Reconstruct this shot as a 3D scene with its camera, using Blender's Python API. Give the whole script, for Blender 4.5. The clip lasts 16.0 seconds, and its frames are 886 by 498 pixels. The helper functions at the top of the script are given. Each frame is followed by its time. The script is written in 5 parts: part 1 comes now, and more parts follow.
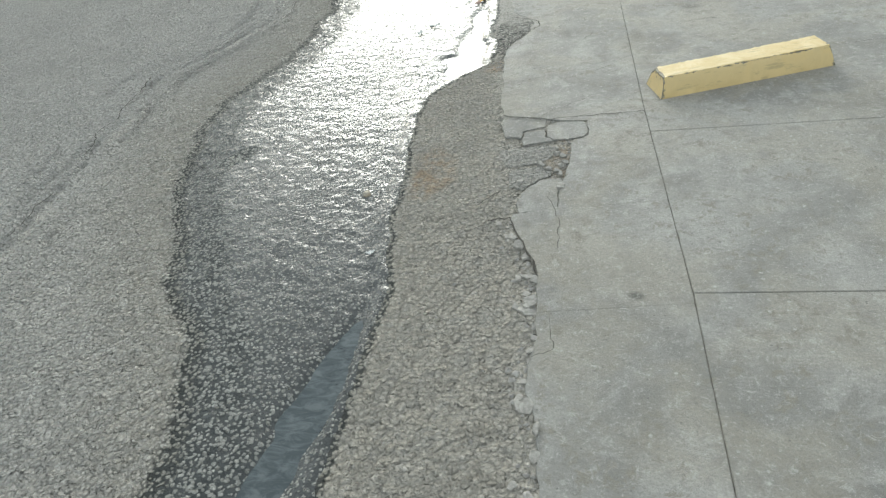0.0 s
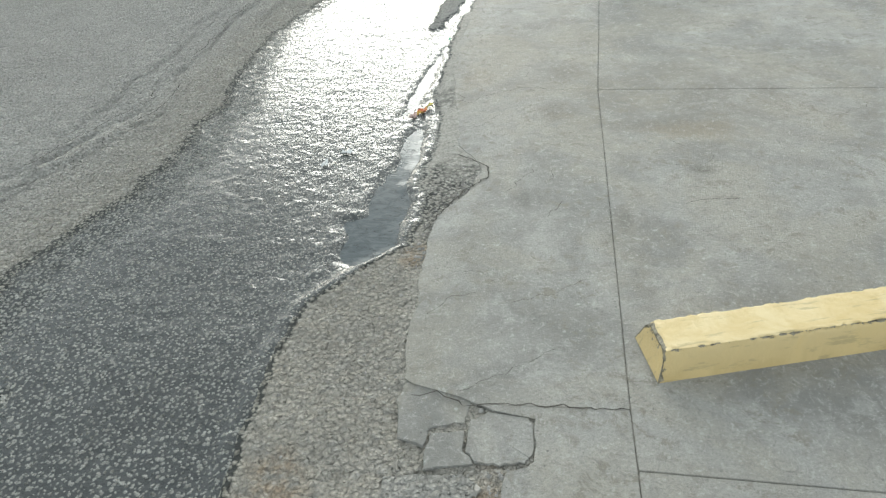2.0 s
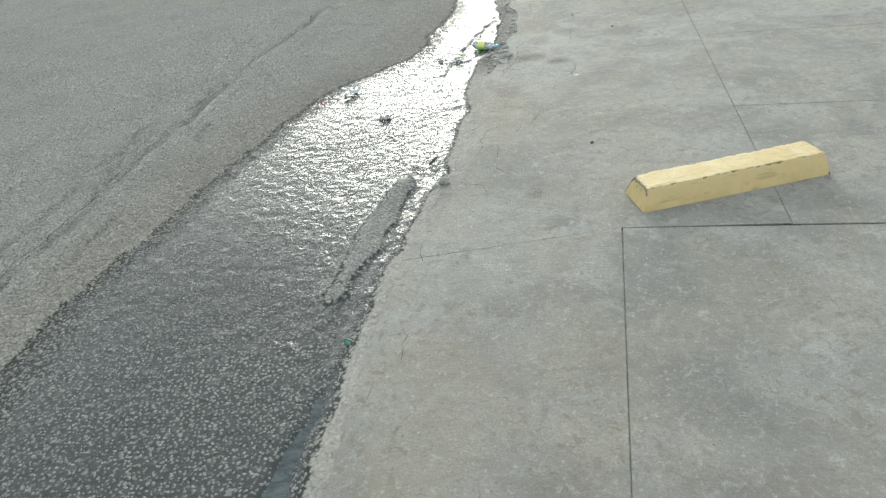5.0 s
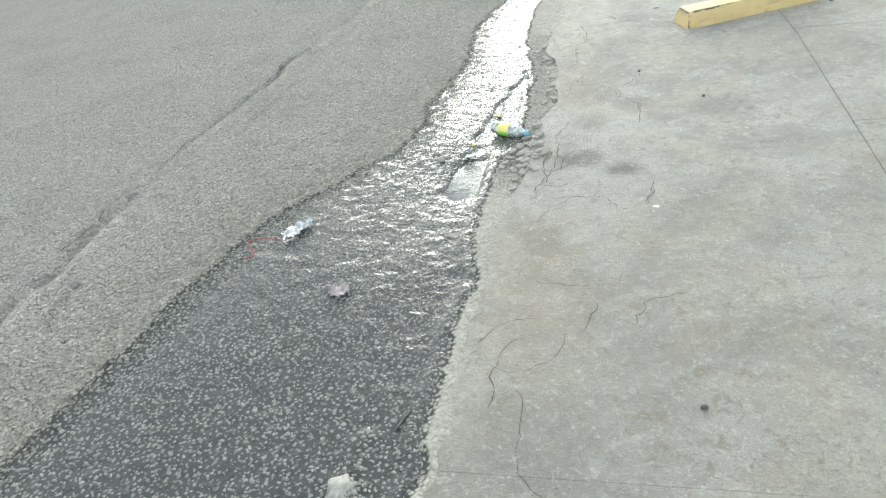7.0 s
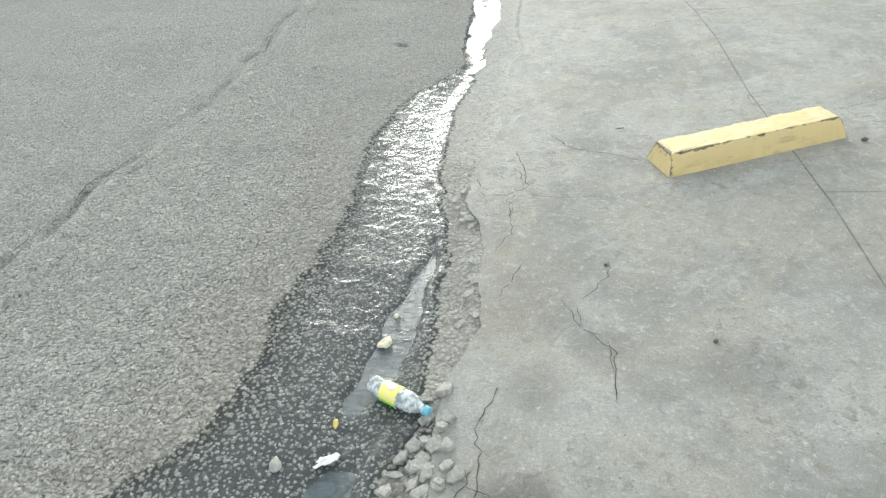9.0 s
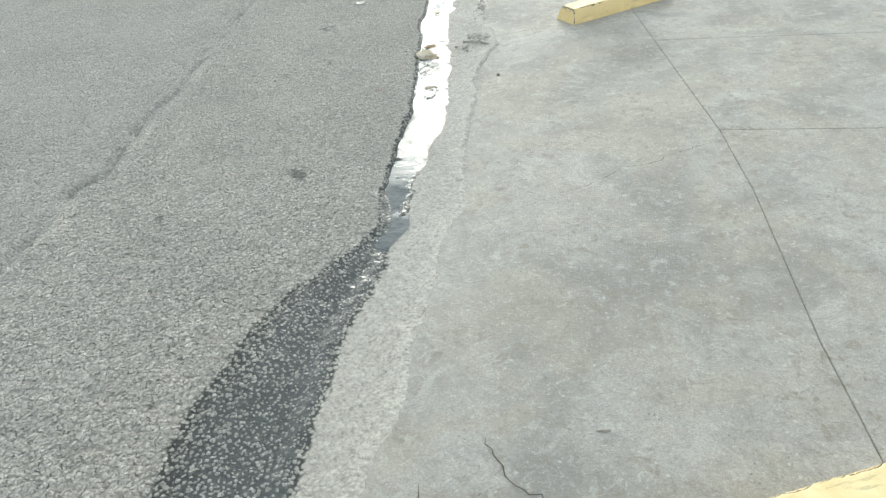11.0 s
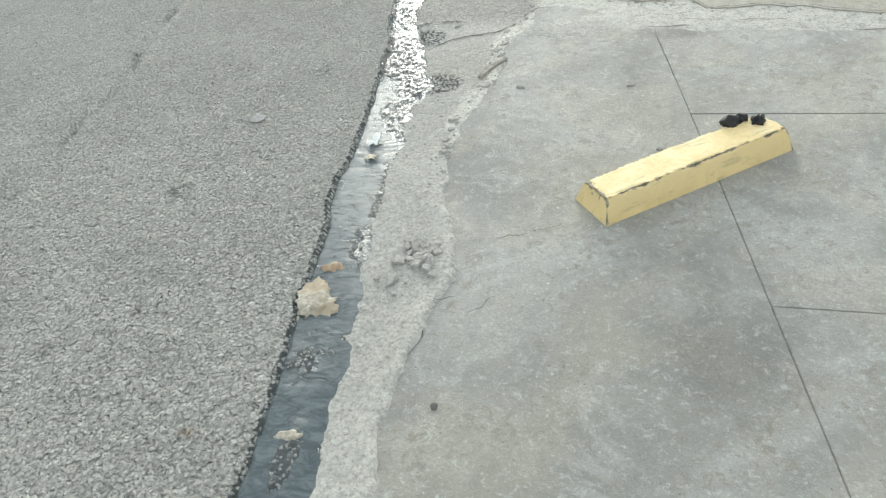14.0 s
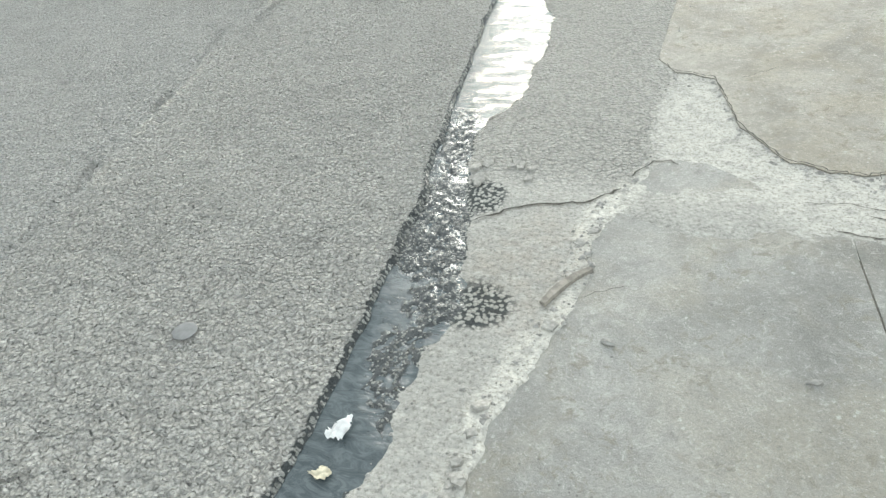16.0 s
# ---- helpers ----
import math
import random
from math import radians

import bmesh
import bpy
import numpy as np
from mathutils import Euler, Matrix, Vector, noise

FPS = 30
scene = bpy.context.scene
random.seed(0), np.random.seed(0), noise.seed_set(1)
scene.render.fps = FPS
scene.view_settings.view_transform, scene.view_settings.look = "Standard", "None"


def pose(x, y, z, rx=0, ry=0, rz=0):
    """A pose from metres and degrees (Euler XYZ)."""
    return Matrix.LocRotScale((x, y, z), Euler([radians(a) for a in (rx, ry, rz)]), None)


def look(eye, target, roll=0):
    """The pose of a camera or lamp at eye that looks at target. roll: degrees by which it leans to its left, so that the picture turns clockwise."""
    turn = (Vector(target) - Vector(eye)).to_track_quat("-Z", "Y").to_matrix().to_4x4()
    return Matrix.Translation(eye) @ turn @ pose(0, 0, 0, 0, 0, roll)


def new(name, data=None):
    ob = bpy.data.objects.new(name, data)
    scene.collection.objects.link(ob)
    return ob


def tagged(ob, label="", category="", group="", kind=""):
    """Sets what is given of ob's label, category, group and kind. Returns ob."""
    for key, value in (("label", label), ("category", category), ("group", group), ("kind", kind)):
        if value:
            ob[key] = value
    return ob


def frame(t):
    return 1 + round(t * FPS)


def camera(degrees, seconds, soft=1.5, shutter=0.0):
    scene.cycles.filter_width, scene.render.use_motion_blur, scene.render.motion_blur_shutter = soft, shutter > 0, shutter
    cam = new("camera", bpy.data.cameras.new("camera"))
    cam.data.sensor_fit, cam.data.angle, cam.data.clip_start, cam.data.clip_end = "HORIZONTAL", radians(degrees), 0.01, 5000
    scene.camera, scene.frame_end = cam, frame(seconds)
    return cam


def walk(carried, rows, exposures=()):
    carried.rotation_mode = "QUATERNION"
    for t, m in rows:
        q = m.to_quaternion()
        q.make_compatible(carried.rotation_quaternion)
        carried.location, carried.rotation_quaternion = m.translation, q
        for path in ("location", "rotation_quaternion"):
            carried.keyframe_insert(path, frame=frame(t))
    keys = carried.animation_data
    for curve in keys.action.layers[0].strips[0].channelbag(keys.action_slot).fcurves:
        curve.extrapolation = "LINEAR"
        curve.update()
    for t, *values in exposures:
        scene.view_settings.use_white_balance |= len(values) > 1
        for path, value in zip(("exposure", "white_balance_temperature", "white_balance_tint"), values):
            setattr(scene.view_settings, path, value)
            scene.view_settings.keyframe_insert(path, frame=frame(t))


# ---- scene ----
cam = camera(66.0, 16.0, soft=1.3)
PATH = [
    (0, (0.698, -0.435, 1.519), (0.293, 1.129, 0.34), -10.7),
    (0.5, (0.732, -0.028, 1.539), (0.339, 1.56, 0.388), -8.6),
    (1, (0.685, 0.372, 1.53), (0.367, 1.995, 0.406), -8.4),
    (1.5, (0.764, 0.809, 1.521), (0.303, 2.391, 0.389), -9.8),
    (2, (0.782, 1.262, 1.552), (0.452, 2.844, 0.373), -5.5),
    (2.5, (0.751, 1.71, 1.549), (0.431, 3.246, 0.308), -8.5),
    (3, (0.807, 2.181, 1.543), (0.301, 3.667, 0.303), -12.1),
    (3.5, (0.791, 2.6, 1.548), (0.412, 4.199, 0.408), -6.7),
    (4, (0.771, 2.99, 1.575), (0.347, 4.608, 0.478), -9.5),
    (4.5, (0.864, 3.469, 1.591), (0.428, 5.106, 0.528), -9.3),
    (4.7, (0.879, 3.654, 1.577), (0.475, 5.292, 0.504), -8.5),
    (6.8, (0.754, 5.712, 1.491), (0.313, 7.316, 0.381), -10.3),
    (7, (0.742, 5.915, 1.476), (0.218, 7.496, 0.369), -11.6),
    (7.5, (0.718, 6.343, 1.506), (0.116, 7.915, 0.427), -10.6),
    (8, (0.628, 6.764, 1.485), (0.128, 8.38, 0.418), -14.3),
    (8.5, (0.606, 7.223, 1.462), (0.134, 8.843, 0.389), -11.5),
    (9, (0.65, 7.675, 1.491), (0.318, 9.294, 0.365), -7.5),
    (9.5, (0.625, 8.182, 1.467), (0.467, 9.802, 0.306), -8.6),
    (10, (0.631, 8.656, 1.468), (0.359, 10.246, 0.286), -7.4),
    (10.2, (0.662, 8.825, 1.494), (0.377, 10.428, 0.333), -6.9),
    (12.3, (0.943, 10.781, 1.6), (0.544, 12.287, 0.345), -9.8),
    (12.5, (0.937, 10.96, 1.603), (0.53, 12.444, 0.327), -11.0),
    (13, (0.96, 11.404, 1.608), (0.447, 12.912, 0.399), -9.4),
    (13.5, (0.957, 11.867, 1.561), (0.625, 13.393, 0.312), -5.5),
    (14, (0.943, 12.335, 1.572), (0.498, 13.806, 0.292), -9.4),
    (14.5, (0.955, 12.776, 1.594), (0.313, 14.175, 0.318), -10.3),
    (15, (0.851, 13.203, 1.556), (0.259, 14.66, 0.321), -8.7),
    (15.5, (0.763, 13.594, 1.523), (0.123, 14.947, 0.197), -11.4),
    (16, (0.759, 13.996, 1.446), (0.058, 15.407, 0.214), -9.0),
]
EXPOSURES = [(t, e, 6500, 2) for t, e in ((0, 1.46), (0.5, 1.42), (1, 1.26), (1.5, 1.42), (2, 1.5), (2.5, 1.5), (3, 1.7), (3.5, 1.56), (4, 1.42), (4.5, 1.4), (7, 1.92), (10, 1.92), (12.5, 1.84), (14, 1.84), (16, 1.94))]
walk(cam, [(t, look(eye, target, roll)) for t, eye, target, roll in PATH], EXPOSURES)

# ---- sky and sun: bright haze low ahead, soft overcast light all round ----
SUN_EL, SUN_AZ = 16.0, 12.0          # elevation; degrees to the left of +y
world = bpy.data.worlds.new("world")
scene.world = world
world.use_nodes = True
wn = world.node_tree
sky = wn.nodes.new("ShaderNodeTexSky")
sky.sky_type = "NISHITA"
sky.sun_disc = False
sky.sun_elevation, sky.sun_rotation = radians(SUN_EL), radians(-SUN_AZ)
sky.air_density, sky.dust_density, sky.ozone_density = 1.0, 2.0, 1.5
cloud = wn.nodes.new("ShaderNodeHueSaturation")   # thin cloud greys the whole sky
cloud.inputs["Saturation"].default_value = 0.35
wn.links.new(sky.outputs[0], cloud.inputs["Color"])
veil = wn.nodes.new("ShaderNodeMix")               # an even layer of high cloud
veil.data_type = "RGBA"
veil.inputs[0].default_value = 0.6
veil.inputs[7].default_value = (2.45, 2.55, 2.68, 1)
wn.links.new(cloud.outputs[0], veil.inputs[6])
wn.links.new(veil.outputs[2], wn.nodes["Background"].inputs[0])
wn.nodes["Background"].inputs[1].default_value = 0.153
sun = new("sun", bpy.data.lights.new("sun", "SUN"))
sun.data.energy, sun.data.angle, sun.data.color = 0.34, radians(24), (1.0, 0.99, 0.97)
sx, sy = -math.sin(radians(SUN_AZ)), math.cos(radians(SUN_AZ))
ce, se = math.cos(radians(SUN_EL)), math.sin(radians(SUN_EL))
sun.matrix_world = look((30 * sx * ce, 30 * sy * ce, 30 * se), (0, 0, 0))


# ---- noise and plan curves ----
def smooth(a, b, x):
    t = np.clip((np.asarray(x, float) - a) / (b - a), 0, 1)
    return t * t * (3 - 2 * t)


def vnoise(x, y, seed=0):
    """Value noise in 0..1 with cells of one unit."""
    x, y = np.broadcast_arrays(np.asarray(x, float), np.asarray(y, float))
    xi, yi = np.floor(x).astype(np.int64), np.floor(y).astype(np.int64)
    u, v = x - xi, y - yi
    u, v = u * u * (3 - 2 * u), v * v * (3 - 2 * v)

    def h(i, j):
        n = (i * 374761393 + j * 668265263 + seed * 974634361) & 0xFFFFFFFF
        n = ((n ^ (n >> 13)) * 1274126177) & 0xFFFFFFFF
        n = (n ^ (n >> 16)) & 0xFFFF
        return n / 65535.0

    return (h(xi, yi) * (1 - u) + h(xi + 1, yi) * u) * (1 - v) + (h(xi, yi + 1) * (1 - u) + h(xi + 1, yi + 1) * u) * v


def fbm(x, y, seed=0, octaves=3):
    s, a, n = 0, 1.0, 0
    for k in range(octaves):
        s = s + a * (vnoise(np.asarray(x) * 2 ** k, np.asarray(y) * 2 ** k, seed + k) * 2 - 1)
        n += a
        a *= 0.55
    return s / n


# wet edge on the road side, every 0.25 m from y = 0.4
WET = [-0.41, -0.44, -0.49, -0.62, -0.81, -0.91, -1.03, -1.13, -1.19, -1.26, -1.32, -1.29, -1.22, -1.13, -1.09, -1.08, -1.1, -1.08, -1.11, -1.17, -1.21, -1.22, -1.2, -1.17, -1.12, -1.09, -1.05, -1.03, -0.96, -0.91, -0.89, -0.82, -0.7, -0.52, -0.31, -0.26, -0.27, -0.24, -0.2, -0.19, -0.2, -0.24, -0.21, -0.18, -0.12, 0.02, 0.11, 0.06, 0.05, 0.04, 0.04, 0.03, -0.0, -0.03, -0.06, -0.08, -0.13, -0.15, -0.16, -0.17, -0.21, -0.23, -0.26, -0.31, -0.36, -0.4, -0.45, -0.49, -0.53, -0.58, -0.62, -0.64]
# kerbless edge where the road ends, every 0.2 m from y = 0.4
EDGE = [-0.03, -0.03, -0.02, -0.01, -0.0, -0.01, -0.04, -0.07, -0.09, -0.1, -0.11, -0.12, -0.14, -0.13, 0.01, 0.19, 0.19, 0.16, 0.16, 0.16, 0.14, 0.11, 0.07, 0.07, 0.06, 0.06, 0.06, 0.06, 0.06, 0.07, 0.09, 0.11, 0.13, 0.18, 0.17, 0.15, 0.16, 0.19, 0.16, 0.14, 0.14, 0.14, 0.16, 0.24, 0.23, 0.22, 0.22, 0.22, 0.17, 0.14, 0.11, 0.1, 0.09, 0.08, 0.09, 0.11, 0.15, 0.15, 0.19, 0.18, 0.19, 0.19, 0.22, 0.24, 0.21, 0.17, 0.17, 0.14, 0.12, 0.1, 0.08, 0.06, 0.06, 0.05, 0.05, 0.08, 0.04, -0.02, -0.1, -0.17, -0.22, -0.18, -0.12, -0.13, -0.14, -0.15, -0.17, -0.22, -0.31]
# ragged edge of the smooth slabs, every 0.2 m from y = 0.4
SLAB = [0.57, 0.57, 0.51, 0.53, 0.43, 0.49, 0.43, 0.44, 0.62, 0.64, 0.73, 0.48, 0.32, 0.31, 0.28, 0.27, 0.31, 0.41, 0.43, 0.29, 0.27, 0.23, 0.2, 0.17, 0.14, 0.13, 0.12, 0.12, 0.12, 0.13, 0.15, 0.17, 0.19, 0.23, 0.24, 0.23, 0.23, 0.25, 0.25, 0.24, 0.27, 0.31, 0.31, 0.29, 0.34, 0.39, 0.37, 0.37, 0.33, 0.26, 0.26, 0.31, 0.35, 0.36, 0.36, 0.37, 0.38, 0.38, 0.44, 0.42, 0.39, 0.37, 0.37, 0.37, 0.37, 0.34, 0.35, 0.4, 0.44, 0.4, 0.34, 0.32, 0.3, 0.3, 0.36, 0.41, 0.44, 0.42, 0.44, 0.53]


def curve(knots, step, y, jag, seed, slope=0.0):
    ys = 0.4 + step * np.arange(len(knots))
    y = np.asarray(y, float)
    end = np.clip(y - ys[-1], 0, None) * slope
    return np.interp(y, ys, knots) + end + jag * fbm(y * 7, y * 0 + seed, seed, 4)


def wet_x(y):
    y = np.asarray(y, float)
    return curve(WET, 0.25, y, 0.02 + 0.02 * smooth(11.8, 10.5, y), 11, -0.2)


def edge_x(y):
    return np.maximum(curve(EDGE, 0.2, y, 0.03, 23, -0.25) + 0.01 * fbm(np.asarray(y) * 36, 1.7, 29, 3), wet_x(y) + 0.09)


# broken edge and the cracked-out corner of the first slabs: (y, x)
CORNER = [(-1, 0.6), (0.4, 0.585), (0.6, 0.56), (0.8, 0.546), (0.89, 0.51), (1.0, 0.522), (1.1, 0.535), (1.4, 0.538), (1.5, 0.515), (1.57, 0.483),
          (1.67, 0.442), (1.76, 0.422), (1.798, 0.43), (1.818, 0.6), (1.92, 0.6), (2.03, 0.617), (2.16, 0.645), (2.3, 0.656), (2.37, 0.66), (2.39, 0.733),
          (2.55, 0.736), (2.566, 0.61), (2.605, 0.53), (2.624, 0.47), (2.65, 0.36), (2.665, 0.325), (2.88, 0.296), (3.1, 0.292)]


def slab_x(y):
    y = np.asarray(y, float)
    later = curve(SLAB, 0.2, y, 0.022, 37) + 0.012 * fbm(y * 38, 3.3, 39, 3)
    first = np.interp(y, [k[0] for k in CORNER], [k[1] for k in CORNER]) + 0.011 * fbm(y * 24, 3.3, 39, 3)
    k = smooth(2.9, 3.1, y)
    return np.maximum(first * (1 - k) + later * k, edge_x(y) + 0.05)


R = 4.6        # where the slabs end, out of sight


def far_side(x):
    """Where the last slabs end."""
    return float(np.interp(x, [0.44, 0.52, 0.62, 0.74, 0.89, 0.99, 1.165, 1.34, 1.68, 2.6, R], [16.1, 16.27, 16.36, 16.34, 16.24, 16.13, 15.98, 15.97, 15.89, 15.8, 15.7]) + 0.018 * fbm(x * 9, 4.2, 77, 4))


def near_side(x):
    """Where the raised slab beyond begins."""
    return float(np.interp(x, [0.44, 0.55, 0.72, 0.78, 0.84, 1.01, 1.15, 1.4, 1.48, 1.75, 2.3, R], [17.3, 17.12, 17.07, 16.85, 16.62, 16.42, 16.32, 16.36, 16.19, 16.23, 16.04, 15.9]) + 0.05 * fbm(x * 8, 9.1, 78, 5))


def blob(x, y, cx, cy, rx, ry, turn=0.0, soft=0.4):
    c, s = math.cos(radians(turn)), math.sin(radians(turn))
    u, v = ((x - cx) * c + (y - cy) * s) / rx, (-(x - cx) * s + (y - cy) * c) / ry
    return smooth(1 + soft, 1 - soft, np.sqrt(u * u + v * v) + 0.35 * fbm(x * 9, y * 9, 5, 2))


# smooth standing water: centre, half width, half length, turn
POOLS = [(-0.12, 0.86, 0.07, 0.46, -12), (0.05, 3.44, 0.145, 0.19, 8), (0.06, 3.72, 0.1, 0.27, 4),
         (0.0, 5.1, 0.045, 0.45, -6), (0.04, 8.6, 0.1, 0.2, -10), (0.13, 9.45, 0.06, 0.5, -10),
         (0.06, 9.1, 0.05, 0.14, -20), (-0.03, 14.75, 0.1, 0.22, 0), (0.065, 4.15, 0.055, 0.3, 2), (0.03, 7.6, 0.12, 0.25, 0), (-0.35, 7.2, 0.22, 0.4, 0), (-0.5, 3.3, 0.25, 0.35, 0)]


def pool(x, y):
    m = np.zeros_like(x)
    for p in POOLS[:9]:
        m = np.maximum(m, blob(x, y, *p))
    for p in POOLS[9:]:
        m = np.maximum(m, 0.35 * blob(x, y, *p, soft=0.8))
    chan = smooth(11.3, 12.0, y) * (0.55 + 0.6 * fbm(x * 3, y * 1.7, 61, 2)) * smooth(14.2, 13.6, y)
    return np.clip(np.maximum(m, chan), 0, 1)


def island(x, y):
    return np.maximum(blob(x, y, -0.055, 6.5, 0.075, 0.55, -6, 0.35), 0)


# gritty shoals in the narrow channel: centre, half width, half length, turn
SHOALS = [(0.02, 15.42, 0.12, 0.18, 0), (-0.15, 15.75, 0.1, 0.3, 15), (-0.02, 15.08, 0.06, 0.2, 20), (0.1, 14.5, 0.05, 0.22, 0), (0.08, 14.18, 0.05, 0.1, 0),
          (0.06, 13.6, 0.07, 0.1, 0), (0.12, 13.25, 0.04, 0.12, 0), (-0.25, 16.3, 0.06, 0.3, 10), (0.03, 12.9, 0.05, 0.06, 0), (0.05, 14.95, 0.05, 0.08, 0)]


def shoal(x, y):
    m = np.zeros_like(x)
    for p in SHOALS:
        m = np.maximum(m, blob(x, y, *p, soft=0.6))
    return m


def base_z(x, y):
    """The ground without its grain: road falling to the stream, bed, worn strip."""
    w, e, s = wet_x(y), edge_x(y), slab_x(y)
    chan = smooth(11.7, 12.5, y)
    road = 0.03 * smooth(0.0, 1.6, w - x) - 0.001 * chan
    t = np.clip((x - w) / np.maximum(e - w, 0.05), 0, 1)
    bed = -0.03 * smooth(0, 0.9, t) * (1 - chan) - (0.0155 * smooth(0.0, 0.008, x - w)) * chan
    bed = bed + 0.016 * (1 - chan) * smooth(0.08 - 0.03 * chan, 0.0, e - x)
    strip = -0.014 + 0.0105 * chan - 0.006 * fbm(x * 4, y * 4, 3, 2) + 0.006 * smooth(0.1, 0.0, s - x)
    z = np.where(x < w, road, np.where(x < e, bed + 0.004 * chan * (x < w + 0.01), strip))
    return z + 0.017 * island(x, y) * (x < e)


def joined(x, y, z, e):
    """Brings a sheet to one shared height along the road's end."""
    lip = -0.015 + 0.0065 * smooth(11.7, 12.5, y) + 0.004 * fbm(y * 20, y * 0 + 2.2, 81, 3)
    k = smooth(0.0, 0.045, np.abs(x - e))
    return lip * (1 - k) + z * k


def grain(x, y, fine=0.0042):
    return fine * fbm(x * 42, y * 42, 71, 2) + 0.004 * fbm(x * 9, y * 9, 72, 2)


def water_level(x, y):
    chan = smooth(11.7, 12.5, y)
    w = wet_x(y[:, 0])[:, None]
    z = base_z(np.minimum(x, edge_x(y[:, 0])[:, None] - 0.055), y) - 0.0052
    z = z * (1 - chan) + chan * (-0.0072 - 0.0015 * smooth(14.0, 14.5, y))
    return np.where(x < w + 0.01, np.minimum(z, -0.012), z) - 0.02 * island(x, y)


def link_grid(name, xs, ys, z, attrs, material):
    """A sheet over rows of x (ny by nx) and y, with named float attributes on its points."""
    ny, nx = xs.shape
    co = np.stack([xs, ys, z], -1).reshape(-1, 3).astype(np.float32)
    idx = np.arange(ny * nx).reshape(ny, nx)
    quads = np.stack([idx[:-1, :-1], idx[:-1, 1:], idx[1:, 1:], idx[1:, :-1]], -1).reshape(-1, 4)
    me = bpy.data.meshes.new(name)
    me.vertices.add(len(co))
    me.vertices.foreach_set("co", co.ravel())
    me.loops.add(quads.size)
    me.loops.foreach_set("vertex_index", quads.ravel().astype(np.int32))
    me.polygons.add(len(quads))
    me.polygons.foreach_set("loop_start", np.arange(0, quads.size, 4, dtype=np.int32))
    me.update(calc_edges=True)
    me.polygons.foreach_set("use_smooth", np.ones(len(quads), bool))
    for key, val in attrs.items():
        a = me.attributes.new(key, "FLOAT", "POINT")
        a.data.foreach_set("value", np.broadcast_to(val, xs.shape).ravel().astype(np.float32))
    me.materials.append(material)
    return new(name, me)


# ---- materials ----
def material(name):
    m = bpy.data.materials.new(name)
    m.use_nodes = True
    return m, m.node_tree, m.node_tree.nodes["Principled BSDF"]


def put(nt, kind, **values):
    n = nt.nodes.new(kind)
    for k, v in values.items():
        if k in n.inputs:
            n.inputs[k].default_value = v
    return n


def math_node(nt, op, a, b=0.0, c=0.0):
    n = nt.nodes.new("ShaderNodeMath")
    n.operation = op
    for k, v in enumerate((a, b, c)):
        if isinstance(v, (int, float)):
            n.inputs[k].default_value = v
        else:
            nt.links.new(v, n.inputs[k])
    return n.outputs[0]


def ramp(nt, value, low, high, a=0.0, b=1.0):
    n = nt.nodes.new("ShaderNodeMapRange")
    n.interpolation_type = "SMOOTHSTEP"
    nt.links.new(value, n.inputs[0])
    for k, v in zip((1, 2, 3, 4), (low, high, a, b)):
        n.inputs[k].default_value = v
    return n.outputs[0]


def mix(nt, fac, a, b, blend="MIX"):
    n = nt.nodes.new("ShaderNodeMix")
    n.data_type, n.blend_type = "RGBA", blend
    for sock, v in ((n.inputs[0], fac), (n.inputs[6], a), (n.inputs[7], b)):
        if isinstance(v, (int, float)):
            sock.default_value = v
        elif isinstance(v, tuple):
            sock.default_value = (*v, 1)
        else:
            nt.links.new(v, sock)
    return n.outputs[2]


def place(nt):
    return nt.nodes.new("ShaderNodeTexCoord").outputs["Object"]


def noise_tex(nt, co, scale, detail=3.0, rough=0.55, warp=0.0):
    n = put(nt, "ShaderNodeTexNoise", Scale=scale, Detail=detail, Roughness=rough, Distortion=warp)
    nt.links.new(co, n.inputs["Vector"])
    return n.outputs["Fac"]


def stones(nt, co, scale, smoothness=0.3, dims="3D"):
    n = put(nt, "ShaderNodeTexVoronoi", Scale=scale)
    n.feature = "SMOOTH_F1"
    n.voronoi_dimensions = dims
    n.inputs["Smoothness"].default_value = smoothness
    nt.links.new(co, n.inputs["Vector"])
    return n.outputs["Distance"], n.outputs["Color"]


def bump(nt, height, strength, distance, normal=None):
    n = put(nt, "ShaderNodeBump", Strength=strength, Distance=distance)
    nt.links.new(height, n.inputs["Height"])
    if normal is not None:
        nt.links.new(normal, n.inputs["Normal"])
    return n.outputs[0]


def attribute(nt, key):
    n = nt.nodes.new("ShaderNodeAttribute")
    n.attribute_name = key
    return n.outputs["Fac"]


